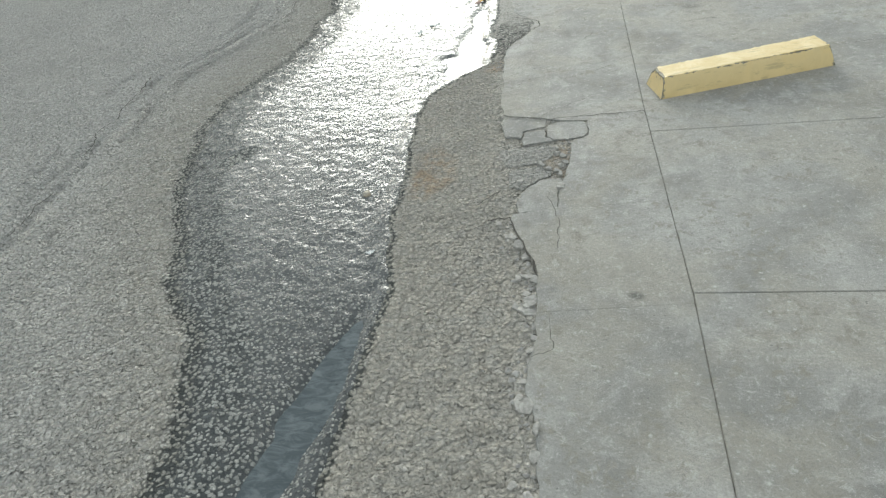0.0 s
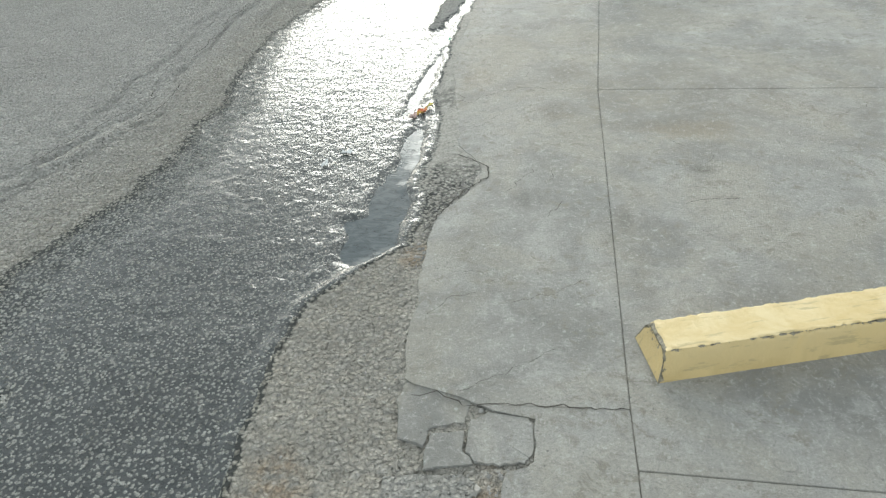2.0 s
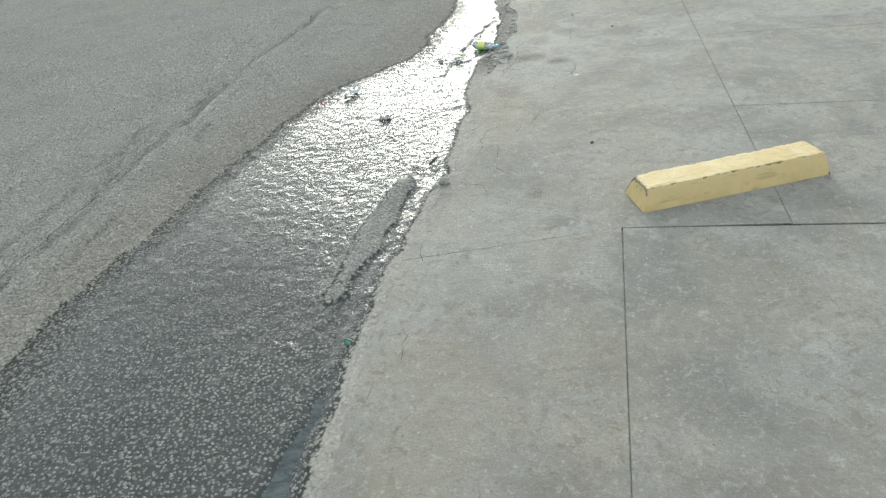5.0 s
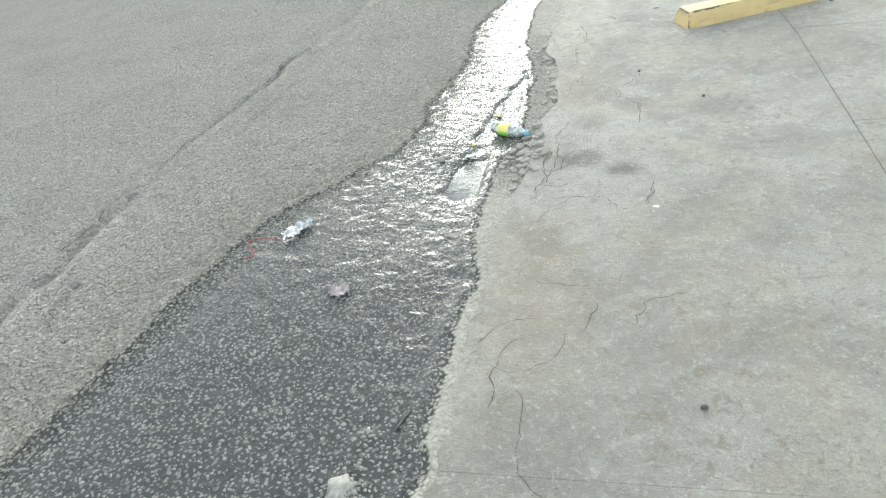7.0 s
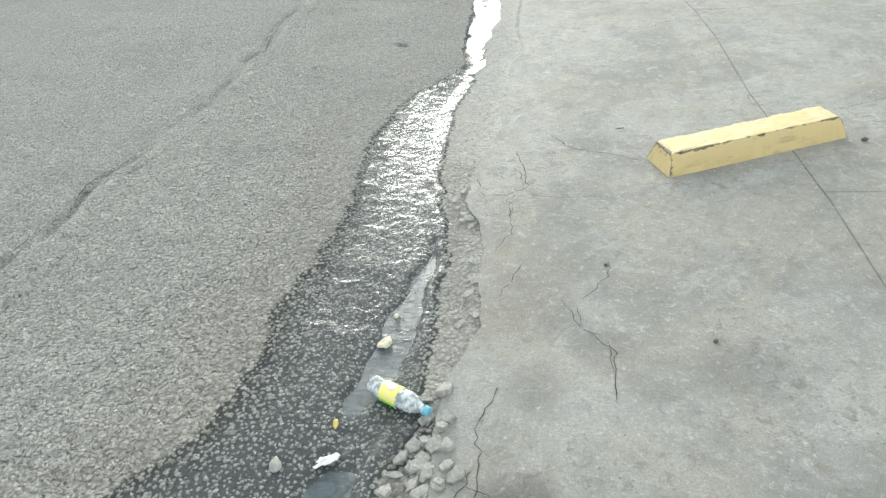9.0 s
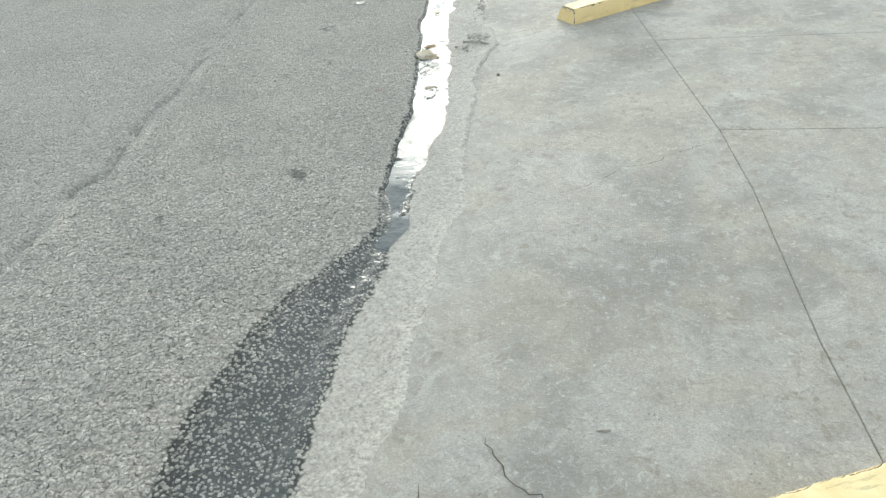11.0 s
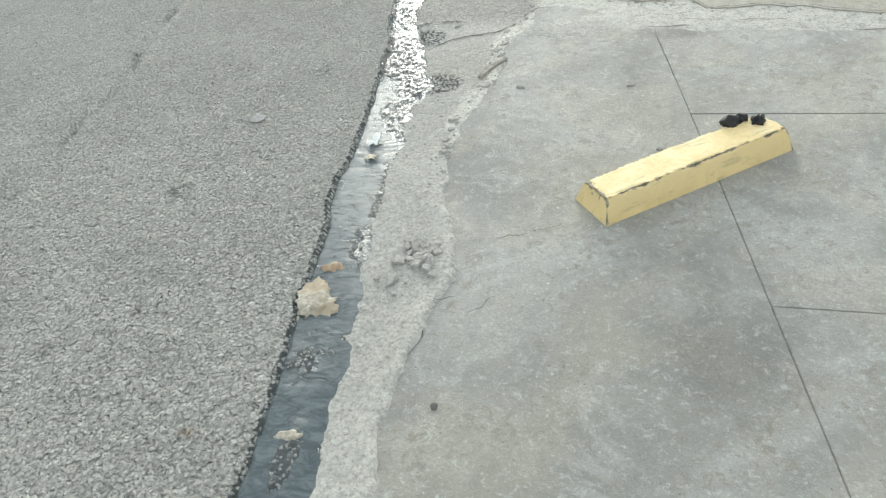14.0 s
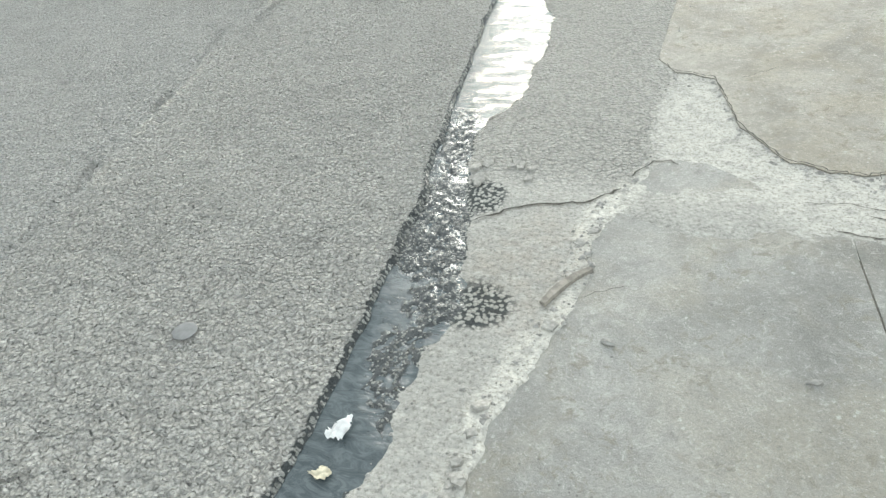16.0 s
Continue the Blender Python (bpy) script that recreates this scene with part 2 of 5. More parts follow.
def aggregate(name, dark, light, scale, relief, sand=(0.4, 0.376, 0.32)):
    """Asphalt or worn concrete of bound stones. Where it is wet, water stands between the stone tops."""
    m, nt, p = material(name)
    co = place(nt)
    wob = put(nt, "ShaderNodeTexNoise", Scale=scale * 0.8, Detail=2.0)
    nt.links.new(co, wob.inputs["Vector"])
    shift = nt.nodes.new("ShaderNodeVectorMath")
    shift.operation = "MULTIPLY_ADD"
    shift.inputs[1].default_value = (0.016, 0.016, 0.0)
    nt.links.new(wob.outputs["Color"], shift.inputs[0])
    nt.links.new(co, shift.inputs[2])
    pebble, cell = stones(nt, shift.outputs[0], scale, 0.35, "2D")
    sep = nt.nodes.new("ShaderNodeSeparateColor")
    nt.links.new(cell, sep.inputs[0])
    bumps = math_node(nt, "MULTIPLY_ADD", pebble, -0.54, 0.43)
    bumps = math_node(nt, "ADD", bumps, math_node(nt, "MULTIPLY", noise_tex(nt, co, scale * 0.45, 4, 0.68), 0.48))
    bumps = math_node(nt, "MULTIPLY_ADD", sep.outputs[1], 0.1, math_node(nt, "SUBTRACT", bumps, 0.09))
    fine = noise_tex(nt, co, 260, 3)
    mid = noise_tex(nt, co, 16, 4, 0.65)
    big = noise_tex(nt, co, 1.6, 4, 0.6, 0.6)
    high = ramp(nt, bumps, 0.4, 0.6)
    tone = math_node(nt, "ADD", math_node(nt, "MULTIPLY", sep.outputs[0], 0.35), math_node(nt, "MULTIPLY_ADD", high, 0.2, math_node(nt, "MULTIPLY", ramp(nt, noise_tex(nt, co, 120, 3, 0.7), 0.35, 0.65), 0.45)))
    col = mix(nt, tone, dark, light)
    # shade between the stones, put into the colour; weaker over fines
    gap_shade = math_node(nt, "MULTIPLY", ramp(nt, bumps, 0.34, 0.46, 0.26, 0.0), math_node(nt, "MULTIPLY_ADD", attribute(nt, "fines"), -0.75, 1.0))
    col = mix(nt, math_node(nt, "MULTIPLY", ramp(nt, mid, 0.4, 0.75), 0.3), col, light)
    col = mix(nt, math_node(nt, "MULTIPLY", attribute(nt, "sandy"), ramp(nt, mid, 0.2, 0.7, 0.3, 0.9)), col, mix(nt, tone, tuple(0.6 * v for v in sand), tuple(1.2 * v for v in sand)))
    col = mix(nt, math_node(nt, "MULTIPLY", attribute(nt, "lane"), 0.12), col, mix(nt, tone, (0.19, 0.19, 0.18), (0.31, 0.308, 0.288)))
    col = mix(nt, math_node(nt, "MULTIPLY", ramp(nt, big, 0.4, 0.7), 0.28), col, tuple(0.75 * v for v in dark))
    col = mix(nt, math_node(nt, "MULTIPLY", attribute(nt, "pale"), ramp(nt, mid, 0.3, 0.6)), col, mix(nt, tone, (0.46, 0.445, 0.395), (0.62, 0.6, 0.545)))
    col = mix(nt, math_node(nt, "MULTIPLY", attribute(nt, "rust"), ramp(nt, mid, 0.3, 0.7)), col, (0.3, 0.2, 0.11))
    clump = noise_tex(nt, co, 26, 4, 0.75)
    speck = noise_tex(nt, co, 75, 5, 0.8)
    col = mix(nt, math_node(nt, "MULTIPLY", attribute(nt, "fines"), ramp(nt, speck, 0.51, 0.6, 0.0, 0.7)), col, mix(nt, 1.0, col, (0.42, 0.41, 0.39), "MULTIPLY"))
    col = mix(nt, ramp(nt, clump, 0.53, 0.66, 0.0, 0.3), col, mix(nt, 1.0, col, (0.6, 0.6, 0.6), "MULTIPLY"))
    col = mix(nt, ramp(nt, clump, 0.47, 0.35, 0.0, 0.4), col, tuple(min(1.0, 1.2 * v) for v in light))
    col = mix(nt, math_node(nt, "MULTIPLY", attribute(nt, "tar"), ramp(nt, clump, 0.42, 0.56)), col, (0.085, 0.085, 0.078))
    col = mix(nt, gap_shade, col, mix(nt, 1.0, col, (0.3, 0.3, 0.3), "MULTIPLY"))
    wet = math_node(nt, "ADD", attribute(nt, "wet"), math_node(nt, "MULTIPLY", math_node(nt, "SUBTRACT", mid, 0.5), 0.5))
    wet = math_node(nt, "SUBTRACT", wet, math_node(nt, "MULTIPLY", math_node(nt, "SUBTRACT", high, 0.5), 0.22))
    damp = ramp(nt, wet, 0.24, 0.52)
    level = math_node(nt, "MULTIPLY_ADD", wet, 0.13, 0.335)
    gap = ramp(nt, math_node(nt, "SUBTRACT", bumps, level), -0.05, 0.045, 1.0, 0.0)
    film = math_node(nt, "MULTIPLY", ramp(nt, wet, 0.58, 0.85), math_node(nt, "SUBTRACT", 1.0, attribute(nt, "under")))
    sunk = ramp(nt, math_node(nt, "SUBTRACT", bumps, math_node(nt, "ADD", level, 0.005)), -0.035, 0.03, 1.0, 0.0)
    soaked = mix(nt, sunk, mix(nt, 1.0, col, (0.72, 0.74, 0.74), "MULTIPLY"), mix(nt, 1.0, col, (0.15, 0.17, 0.185), "MULTIPLY"))
    col = mix(nt, damp, col, soaked)
    nt.links.new(col, p.inputs["Base Color"])
    p.inputs["Roughness"].default_value = 0.9
    p.inputs["Specular IOR Level"].default_value = 0.25
    drowned = math_node(nt, "MAXIMUM", bumps, math_node(nt, "ADD", math_node(nt, "SUBTRACT", level, 1.04), damp))
    h = math_node(nt, "ADD", drowned, math_node(nt, "MULTIPLY", fine, 0.12))
    n1 = bump(nt, h, 1.0, relief)
    nt.links.new(ramp(nt, attribute(nt, "fines"), 0.0, 1.0, 1.0, 0.13), n1.node.inputs["Strength"])
    n2 = bump(nt, math_node(nt, "ADD", mid, clump), 1.0, 0.016, n1)
    nt.links.new(ramp(nt, attribute(nt, "fines"), 0.0, 1.0, 1.0, 0.22), n2.node.inputs["Strength"])
    nt.links.new(bump(nt, noise_tex(nt, co, 170, 4, 0.7), 0.5, 0.003, n2), p.inputs["Normal"])
    skin = math_node(nt, "MAXIMUM", bumps, math_node(nt, "SUBTRACT", level, 0.03))
    nt.links.new(bump(nt, math_node(nt, "ADD", skin, math_node(nt, "MULTIPLY", noise_tex(nt, co, 140, 2), 0.08)), 1.0, relief * 0.22, bump(nt, noise_tex(nt, co, 17, 2, 0.5, 0.4), 1.0, 0.009)), p.inputs["Coat Normal"])
    nt.links.new(math_node(nt, "MULTIPLY", film, ramp(nt, gap, 0.15, 0.9, 0.03, 1.0)), p.inputs["Coat Weight"])
    p.inputs["Coat Roughness"].default_value = 0.06
    p.inputs["Coat IOR"].default_value = 1.33
    return m


def concrete(name, base, spots=(), rusts=()):
    """Trowelled slab concrete with stains at given places (x, y, radius x, radius y, strength)."""
    m, nt, p = material(name)
    co = place(nt)
    fine = noise_tex(nt, co, 110, 5, 0.75)
    mid = noise_tex(nt, co, 9, 7, 0.7, 0.4)
    big = noise_tex(nt, co, 1.3, 5, 0.6, 1.0)
    streak_map = put(nt, "ShaderNodeMapping")
    streak_map.inputs["Scale"].default_value = (5.0, 9.0, 1.0)
    streak_map.inputs["Rotation"].default_value = (0, 0, radians(-20))
    nt.links.new(co, streak_map.inputs["Vector"])
    streak = noise_tex(nt, streak_map.outputs[0], 1.0, 5, 0.7, 0.3)
    dark, light = tuple(0.62 * v for v in base), tuple(min(1.32 * v, 0.8) for v in base)
    col = mix(nt, ramp(nt, big, 0.36, 0.6), dark, base)
    patch = noise_tex(nt, co, 4.2, 6, 0.7, 1.2)
    col = mix(nt, ramp(nt, patch, 0.5, 0.62, 0.0, 0.32), col, tuple(v * w for v, w in zip(base, (0.66, 0.65, 0.63))))
    col = mix(nt, ramp(nt, patch, 0.46, 0.36, 0.0, 0.4), col, light)
    warm = noise_tex(nt, co, 2.1, 4, 0.6, 0.8)
    col = mix(nt, ramp(nt, warm, 0.42, 0.62, 0.0, 0.5), col, tuple(v * w for v, w in zip(base, (1.03, 0.965, 0.83))))
    col = mix(nt, math_node(nt, "MULTIPLY", ramp(nt, streak, 0.5, 0.72), 0.12), col, light)
    col = mix(nt, math_node(nt, "MULTIPLY", ramp(nt, mid, 0.53, 0.66), 0.5), col, tuple(0.7 * v for v in base))
    col = mix(nt, math_node(nt, "MULTIPLY", ramp(nt, mid, 0.42, 0.32), 0.5), col, light)
    scab = noise_tex(nt, co, 17, 8, 0.82, 0.5)
    where = noise_tex(nt, co, 2.7, 3, 0.6)
    salt = noise_tex(nt, co, 85, 4, 0.7)
    col = mix(nt, ramp(nt, salt, 0.58, 0.64, 0.0, 0.5), col, tuple(0.55 * v for v in base))
    col = mix(nt, ramp(nt, salt, 0.41, 0.35, 0.0, 0.55), col, tuple(1.5 * v for v in base))
    col = mix(nt, math_node(nt, "MULTIPLY", ramp(nt, scab, 0.53, 0.58), ramp(nt, where, 0.4, 0.58, 0.15, 0.95)), col, tuple(v * w for v, w in zip(base, (0.66, 0.63, 0.56))))
    col = mix(nt, math_node(nt, "MULTIPLY", ramp(nt, scab, 0.42, 0.36), ramp(nt, where, 0.58, 0.4, 0.1, 0.6)), col, light)
    pits, _ = stones(nt, co, 38, 0.0)
    pit = math_node(nt, "MULTIPLY", ramp(nt, pits, 0.1, 0.16, 1.0, 0.0), ramp(nt, noise_tex(nt, co, 6, 3), 0.5, 0.62))
    col = mix(nt, math_node(nt, "MULTIPLY", pit, 0.8), col, tuple(0.4 * v for v in base))
    grit_f = noise_tex(nt, co, 70, 4, 0.8)
    flecks, _ = stones(nt, co, 26, 0.0)
    fleck = math_node(nt, "MULTIPLY", ramp(nt, math_node(nt, "ADD", flecks, math_node(nt, "MULTIPLY", grit_f, 0.5)), 0.34, 0.42, 1.0, 0.0), ramp(nt, noise_tex(nt, co, 4.3, 3), 0.48, 0.6))
    col = mix(nt, math_node(nt, "MULTIPLY", fleck, 0.5), col, (0.6, 0.6, 0.57))
    for group, tone in ((spots, (0.085, 0.083, 0.075)), (rusts, (0.26, 0.2, 0.12))):
        for sx_, sy_, rx, ry, k in group:
            mp = put(nt, "ShaderNodeMapping")
            mp.vector_type = "POINT"
            mp.inputs["Location"].default_value = (-sx_ / rx, -sy_ / ry, 0)
            mp.inputs["Scale"].default_value = (1 / rx, 1 / ry, 0)
            nt.links.new(co, mp.inputs["Vector"])
            ln = nt.nodes.new("ShaderNodeVectorMath")
            ln.operation = "LENGTH"
            nt.links.new(mp.outputs[0], ln.inputs[0])
            far = math_node(nt, "ADD", ln.outputs["Value"], math_node(nt, "MULTIPLY", math_node(nt, "SUBTRACT", mid, 0.5), 1.6))
            col = mix(nt, math_node(nt, "MULTIPLY", ramp(nt, far, 0.25, 1.15, 1.0, 0.0), k), col, tone)
    grit = noise_tex(nt, co, 30, 7, 0.85, 0.8)
    col = mix(nt, ramp(nt, grit, 0.53, 0.64, 0.0, 0.7), col, light)
    col = mix(nt, ramp(nt, grit, 0.45, 0.34, 0.0, 0.75), col, tuple(0.5 * v for v in base))
    col = mix(nt, math_node(nt, "MULTIPLY", ramp(nt, fine, 0.4, 0.62), 0.4), col, dark)
    nt.links.new(col, p.inputs["Base Color"])
    nt.links.new(ramp(nt, mid, 0.2, 0.8, 0.62, 0.85), p.inputs["Roughness"])
    p.inputs["Specular IOR Level"].default_value = 0.35
    n1 = bump(nt, math_node(nt, "ADD", math_node(nt, "ADD", fine, grit), scab), 0.8, 0.006)
    n2 = bump(nt, mid, 0.35, 0.004, n1)
    n3 = bump(nt, math_node(nt, "SUBTRACT", 1.0, pit), 0.6, 0.003, n2)
    nt.links.new(n3, p.inputs["Normal"])
    return m


def plain(name, colour, rough=0.7, vary=0.25, scale=40.0, relief=0.002, spec=0.3, second=None):
    m, nt, p = material(name)
    co = place(nt)
    n = noise_tex(nt, co, scale, 4, 0.65)
    n0 = noise_tex(nt, co, scale * 0.2, 3, 0.6)
    col = mix(nt, ramp(nt, n, 0.3, 0.7), tuple(v * (1 - vary) for v in colour), tuple(min(1, v * (1 + vary)) for v in colour))
    if second:
        col = mix(nt, ramp(nt, n0, 0.45, 0.6), col, second)
    nt.links.new(col, p.inputs["Base Color"])
    p.inputs["Roughness"].default_value = rough
    p.inputs["Specular IOR Level"].default_value = spec
    nt.links.new(bump(nt, n, 0.6, relief), p.inputs["Normal"])
    return m


def paint_yellow():
    """Thick pale yellow paint on concrete, worn to grey along its edges and scuffed."""
    m, nt, p = material("yellow_paint")
    co = place(nt)
    n = noise_tex(nt, co, 70, 4, 0.7)
    n0 = noise_tex(nt, co, 9, 4, 0.6, 0.8)
    col = mix(nt, ramp(nt, n0, 0.3, 0.7), (0.62, 0.48, 0.235), (0.71, 0.585, 0.34))
    # sides deepen to brownish yellow, most at the foot; the top stays pale
    side_tone = attribute(nt, "side_tone")
    col = mix(nt, math_node(nt, "MULTIPLY", side_tone, ramp(nt, n0, 0.3, 0.65, 0.25, 0.8)), col, (0.44, 0.32, 0.13))
    scuff_map = put(nt, "ShaderNodeMapping")
    scuff_map.inputs["Scale"].default_value = (6, 45, 20)
    scuff_map.inputs["Rotation"].default_value = (0, 0, 0.5)
    nt.links.new(co, scuff_map.inputs["Vector"])
    scuff = noise_tex(nt, scuff_map.outputs[0], 1.0, 4, 0.7)
    col = mix(nt, ramp(nt, scuff, 0.55, 0.66, 0.0, 0.5), col, (0.3, 0.25, 0.14))
    n2 = noise_tex(nt, co, 48, 5, 0.75)
    wear = math_node(nt, "ADD", attribute(nt, "wear"), math_node(nt, "MULTIPLY", math_node(nt, "SUBTRACT", n, 0.5), 0.7))
    wear = math_node(nt, "ADD", wear, math_node(nt, "MULTIPLY", math_node(nt, "SUBTRACT", n2, 0.5), 1.3))
    bare = ramp(nt, wear, 0.48, 0.6)
    col = mix(nt, bare, col, mix(nt, ramp(nt, n, 0.35, 0.65), (0.09, 0.082, 0.06), (0.3, 0.27, 0.2)))
    nt.links.new(col, p.inputs["Base Color"])
    p.inputs["Roughness"].default_value = 0.55
    p.inputs["Specular IOR Level"].default_value = 0.35
    h = math_node(nt, "SUBTRACT", n, math_node(nt, "MULTIPLY", bare, 1.2))
    nt.links.new(bump(nt, h, 0.7, 0.003), p.inputs["Normal"])
    return m


def water_material():
    m, nt, p = material("water")
    nt.nodes.remove(p)
    co = place(nt)
    mp = put(nt, "ShaderNodeMapping")
    mp.inputs["Scale"].default_value = (1.0, 2.2, 1.0)
    nt.links.new(co, mp.inputs["Vector"])
    rip = math_node(nt, "ADD", noise_tex(nt, mp.outputs[0], 8, 5, 0.62), math_node(nt, "MULTIPLY", noise_tex(nt, mp.outputs[0], 75, 2), 0.35))
    amount = ramp(nt, attribute(nt, "flow"), 0.0, 1.0, 0.006, 1.0)
    b = put(nt, "ShaderNodeBump", Distance=0.02)
    nt.links.new(amount, b.inputs["Strength"])
    nt.links.new(rip, b.inputs["Height"])
    fr = put(nt, "ShaderNodeFresnel", IOR=1.34)
    nt.links.new(b.outputs[0], fr.inputs["Normal"])
    gl = put(nt, "ShaderNodeBsdfGlossy", Roughness=0.035)
    nt.links.new(b.outputs[0], gl.inputs["Normal"])
    tr = nt.nodes.new("ShaderNodeBsdfTransparent")
    tr.inputs[0].default_value = (0.72, 0.76, 0.76, 1)
    silt = put(nt, "ShaderNodeBsdfDiffuse")
    cloudy = noise_tex(nt, mp.outputs[0], 14, 5, 0.7, 1.0)
    nt.links.new(mix(nt, ramp(nt, cloudy, 0.38, 0.66), (0.075, 0.092, 0.1), (0.13, 0.15, 0.155)), silt.inputs[0])
    murk = nt.nodes.new("ShaderNodeMixShader")
    nt.links.new(ramp(nt, cloudy, 0.35, 0.65, 0.76, 0.92), murk.inputs[0])
    nt.links.new(tr.outputs[0], murk.inputs[1])
    nt.links.new(silt.outputs[0], murk.inputs[2])
    ms = nt.nodes.new("ShaderNodeMixShader")
    nt.links.new(fr.outputs[0], ms.inputs[0])
    nt.links.new(murk.outputs[0], ms.inputs[1])
    nt.links.new(gl.outputs[0], ms.inputs[2])
    nt.links.new(ms.outputs[0], nt.nodes["Material Output"].inputs["Surface"])
    return m


def clear_plastic():
    m, nt, p = material("clear_plastic")
    nt.nodes.remove(p)
    fr = put(nt, "ShaderNodeFresnel", IOR=1.5)
    gl = put(nt, "ShaderNodeBsdfGlossy", Roughness=0.08)
    tr = nt.nodes.new("ShaderNodeBsdfTransparent")
    tr.inputs[0].default_value = (0.86, 0.9, 0.92, 1)
    df = put(nt, "ShaderNodeBsdfDiffuse")
    df.inputs[0].default_value = (0.75, 0.8, 0.82, 1)
    hazy = nt.nodes.new("ShaderNodeMixShader")
    n = noise_tex(nt, place(nt), 60, 2)
    nt.links.new(ramp(nt, n, 0.4, 0.65, 0.3, 0.75), hazy.inputs[0])
    nt.links.new(tr.outputs[0], hazy.inputs[1])
    nt.links.new(df.outputs[0], hazy.inputs[2])
    ms = nt.nodes.new("ShaderNodeMixShader")
    nt.links.new(fr.outputs[0], ms.inputs[0])
    nt.links.new(hazy.outputs[0], ms.inputs[1])
    nt.links.new(gl.outputs[0], ms.inputs[2])
    nt.links.new(ms.outputs[0], nt.nodes["Material Output"].inputs["Surface"])
    return m


ASPHALT = aggregate("asphalt", (0.37, 0.364, 0.34), (0.52, 0.511, 0.476), 64, 0.05)
STRIP = aggregate("worn_concrete", (0.31, 0.302, 0.276), (0.405, 0.395, 0.362), 58, 0.036, (0.43, 0.395, 0.325))
OIL = [(0.53, 8.71, 0.14, 0.1, 0.8), (0.73, 8.6, 0.1, 0.08, 0.85), (1.18, 9.17, 0.2, 0.16, 0.4), (0.57, 9.08, 0.12, 0.14, 0.35),
       (0.78, 6.48, 0.1, 0.07, 0.4), (0.66, 6.74, 0.05, 0.07, 0.5), (0.83, 5.08, 0.14, 0.14, 0.3), (1.91, 6.58, 0.14, 0.1, 0.35),
       (0.77, 4.58, 0.13, 0.16, 0.35), (1.39, 3.97, 0.08, 0.05, 0.55), (0.66, 3.72, 0.1, 0.12, 0.4), (1.4, 4.38, 0.3, 0.1, 0.3),
       (1.04, 3.58, 0.05, 0.12, 0.35), (1.32, 13.72, 0.24, 0.3, 0.5), (1.11, 14.12, 0.22, 0.1, 0.2), (1.27, 14.02, 0.1, 0.3, 0.25),
       (1.09, 15.55, 0.12, 0.3, 0.3), (0.86, 1.29, 0.035, 0.025, 0.85), (1.3, 15.9, 0.25, 0.08, 0.45)]
TAN = [(1.43, 4.34, 0.3, 0.13, 0.35), (0.77, 16.02, 0.16, 0.14, 0.25), (0.5, 9.6, 0.25, 0.5, 0.2), (0.4, 7.9, 0.2, 0.6, 0.25), (0.3, 5.0, 0.12, 0.2, 0.3), (0.6, 5.2, 0.7, 1.1, 0.14), (1.6, 4.7, 1.1, 0.8, 0.14), (0.8, 7.6, 0.6, 1.0, 0.12)]
CONCRETE = concrete("slab_concrete", (0.345, 0.34, 0.317), OIL, TAN)
CONCRETE_FAR = concrete("pale_slab_concrete", (0.335, 0.315, 0.275))
WATER = water_material()
YELLOW = paint_yellow()
CRACK = plain("crack_dirt", (0.075, 0.07, 0.06), 0.95, 0.4, 60)
GREY_STONE = plain("grey_stone", (0.3, 0.29, 0.27), 0.85, 0.35, 30, 0.003)

# ---- the large structure ----
rows_y = np.concatenate([np.arange(-0.8, 18.0, 0.0135), np.arange(18.0, 26.0, 0.04)])
E_Y, S_Y, W_Y = edge_x(rows_y), slab_x(rows_y), wet_x(rows_y)
SEAM_Y = np.interp(rows_y, [-1, 1.7, 3.5, 4.5, 5.9, 8.1, 8.8, 10, 11, 12.5, 13.5, 15, 16.3, 17.3, 26],
                   [-1.95, -1.88, -2.05, -1.66, -1.7, -1.72, -1.72, -1.64, -1.52, -1.45, -1.57, -1.68, -1.95, -2.2, -3.2]) + 0.07 * fbm(rows_y * 3, rows_y * 0, 91, 5)
fixed = np.concatenate([np.arange(-9.5, -2.6, 0.07), np.arange(-2.6, -1.36, 0.02)])
t_a, t_b = np.linspace(0, 1, 56)[None, :], np.linspace(0, 1, 90)[None, :]
W_C = np.minimum(W_Y, E_Y - 0.03)
X = np.concatenate([np.broadcast_to(fixed, (len(rows_y), len(fixed))), -1.35 + (W_C[:, None] + 1.35) * t_a, W_C[:, None] + 0.007 + (E_Y - W_C - 0.007)[:, None] * t_b], 1)
Y = np.broadcast_to(rows_y[:, None], X.shape)
inside = smooth(-0.05, 0.02, X - W_Y[:, None])
damp_w = 0.13 + 0.04 * smooth(5.5, 3.5, Y) - 0.126 * smooth(11.0, 12.0, Y)
wet = np.where(X < W_Y[:, None], 0.58 * smooth(0, 0.9, 1 + (X - W_Y[:, None]) / damp_w), 0.58 + 0.42 * smooth(0.02, 0.2 - 0.15 * smooth(10.5, 11.5, Y), X - W_Y[:, None] - 0.1 * smooth(6.5, 4.5, Y)))
dry_isle = island(X, Y)
wet = wet * (1 - dry_isle) * (1 - 0.55 * blob(X, Y, -0.985, 2.43, 0.07, 0.11, -20, 0.3))
pl = pool(X, Y) * inside * smooth(0.004, 0.03, E_Y[:, None] - X)
seam_d = np.abs(X - SEAM_Y[:, None]) + 0.012 * fbm(X * 20, Y * 20, 93, 2)
groove = smooth(0.035, 0.004, seam_d) * (0.6 + 0.4 * smooth(0.2, 0.6, vnoise(Y * 1.3, Y * 0, 94)))
second = np.abs(X - SEAM_Y[:, None] - 0.16 + 0.05 * fbm(Y * 2, Y * 0, 96, 3))
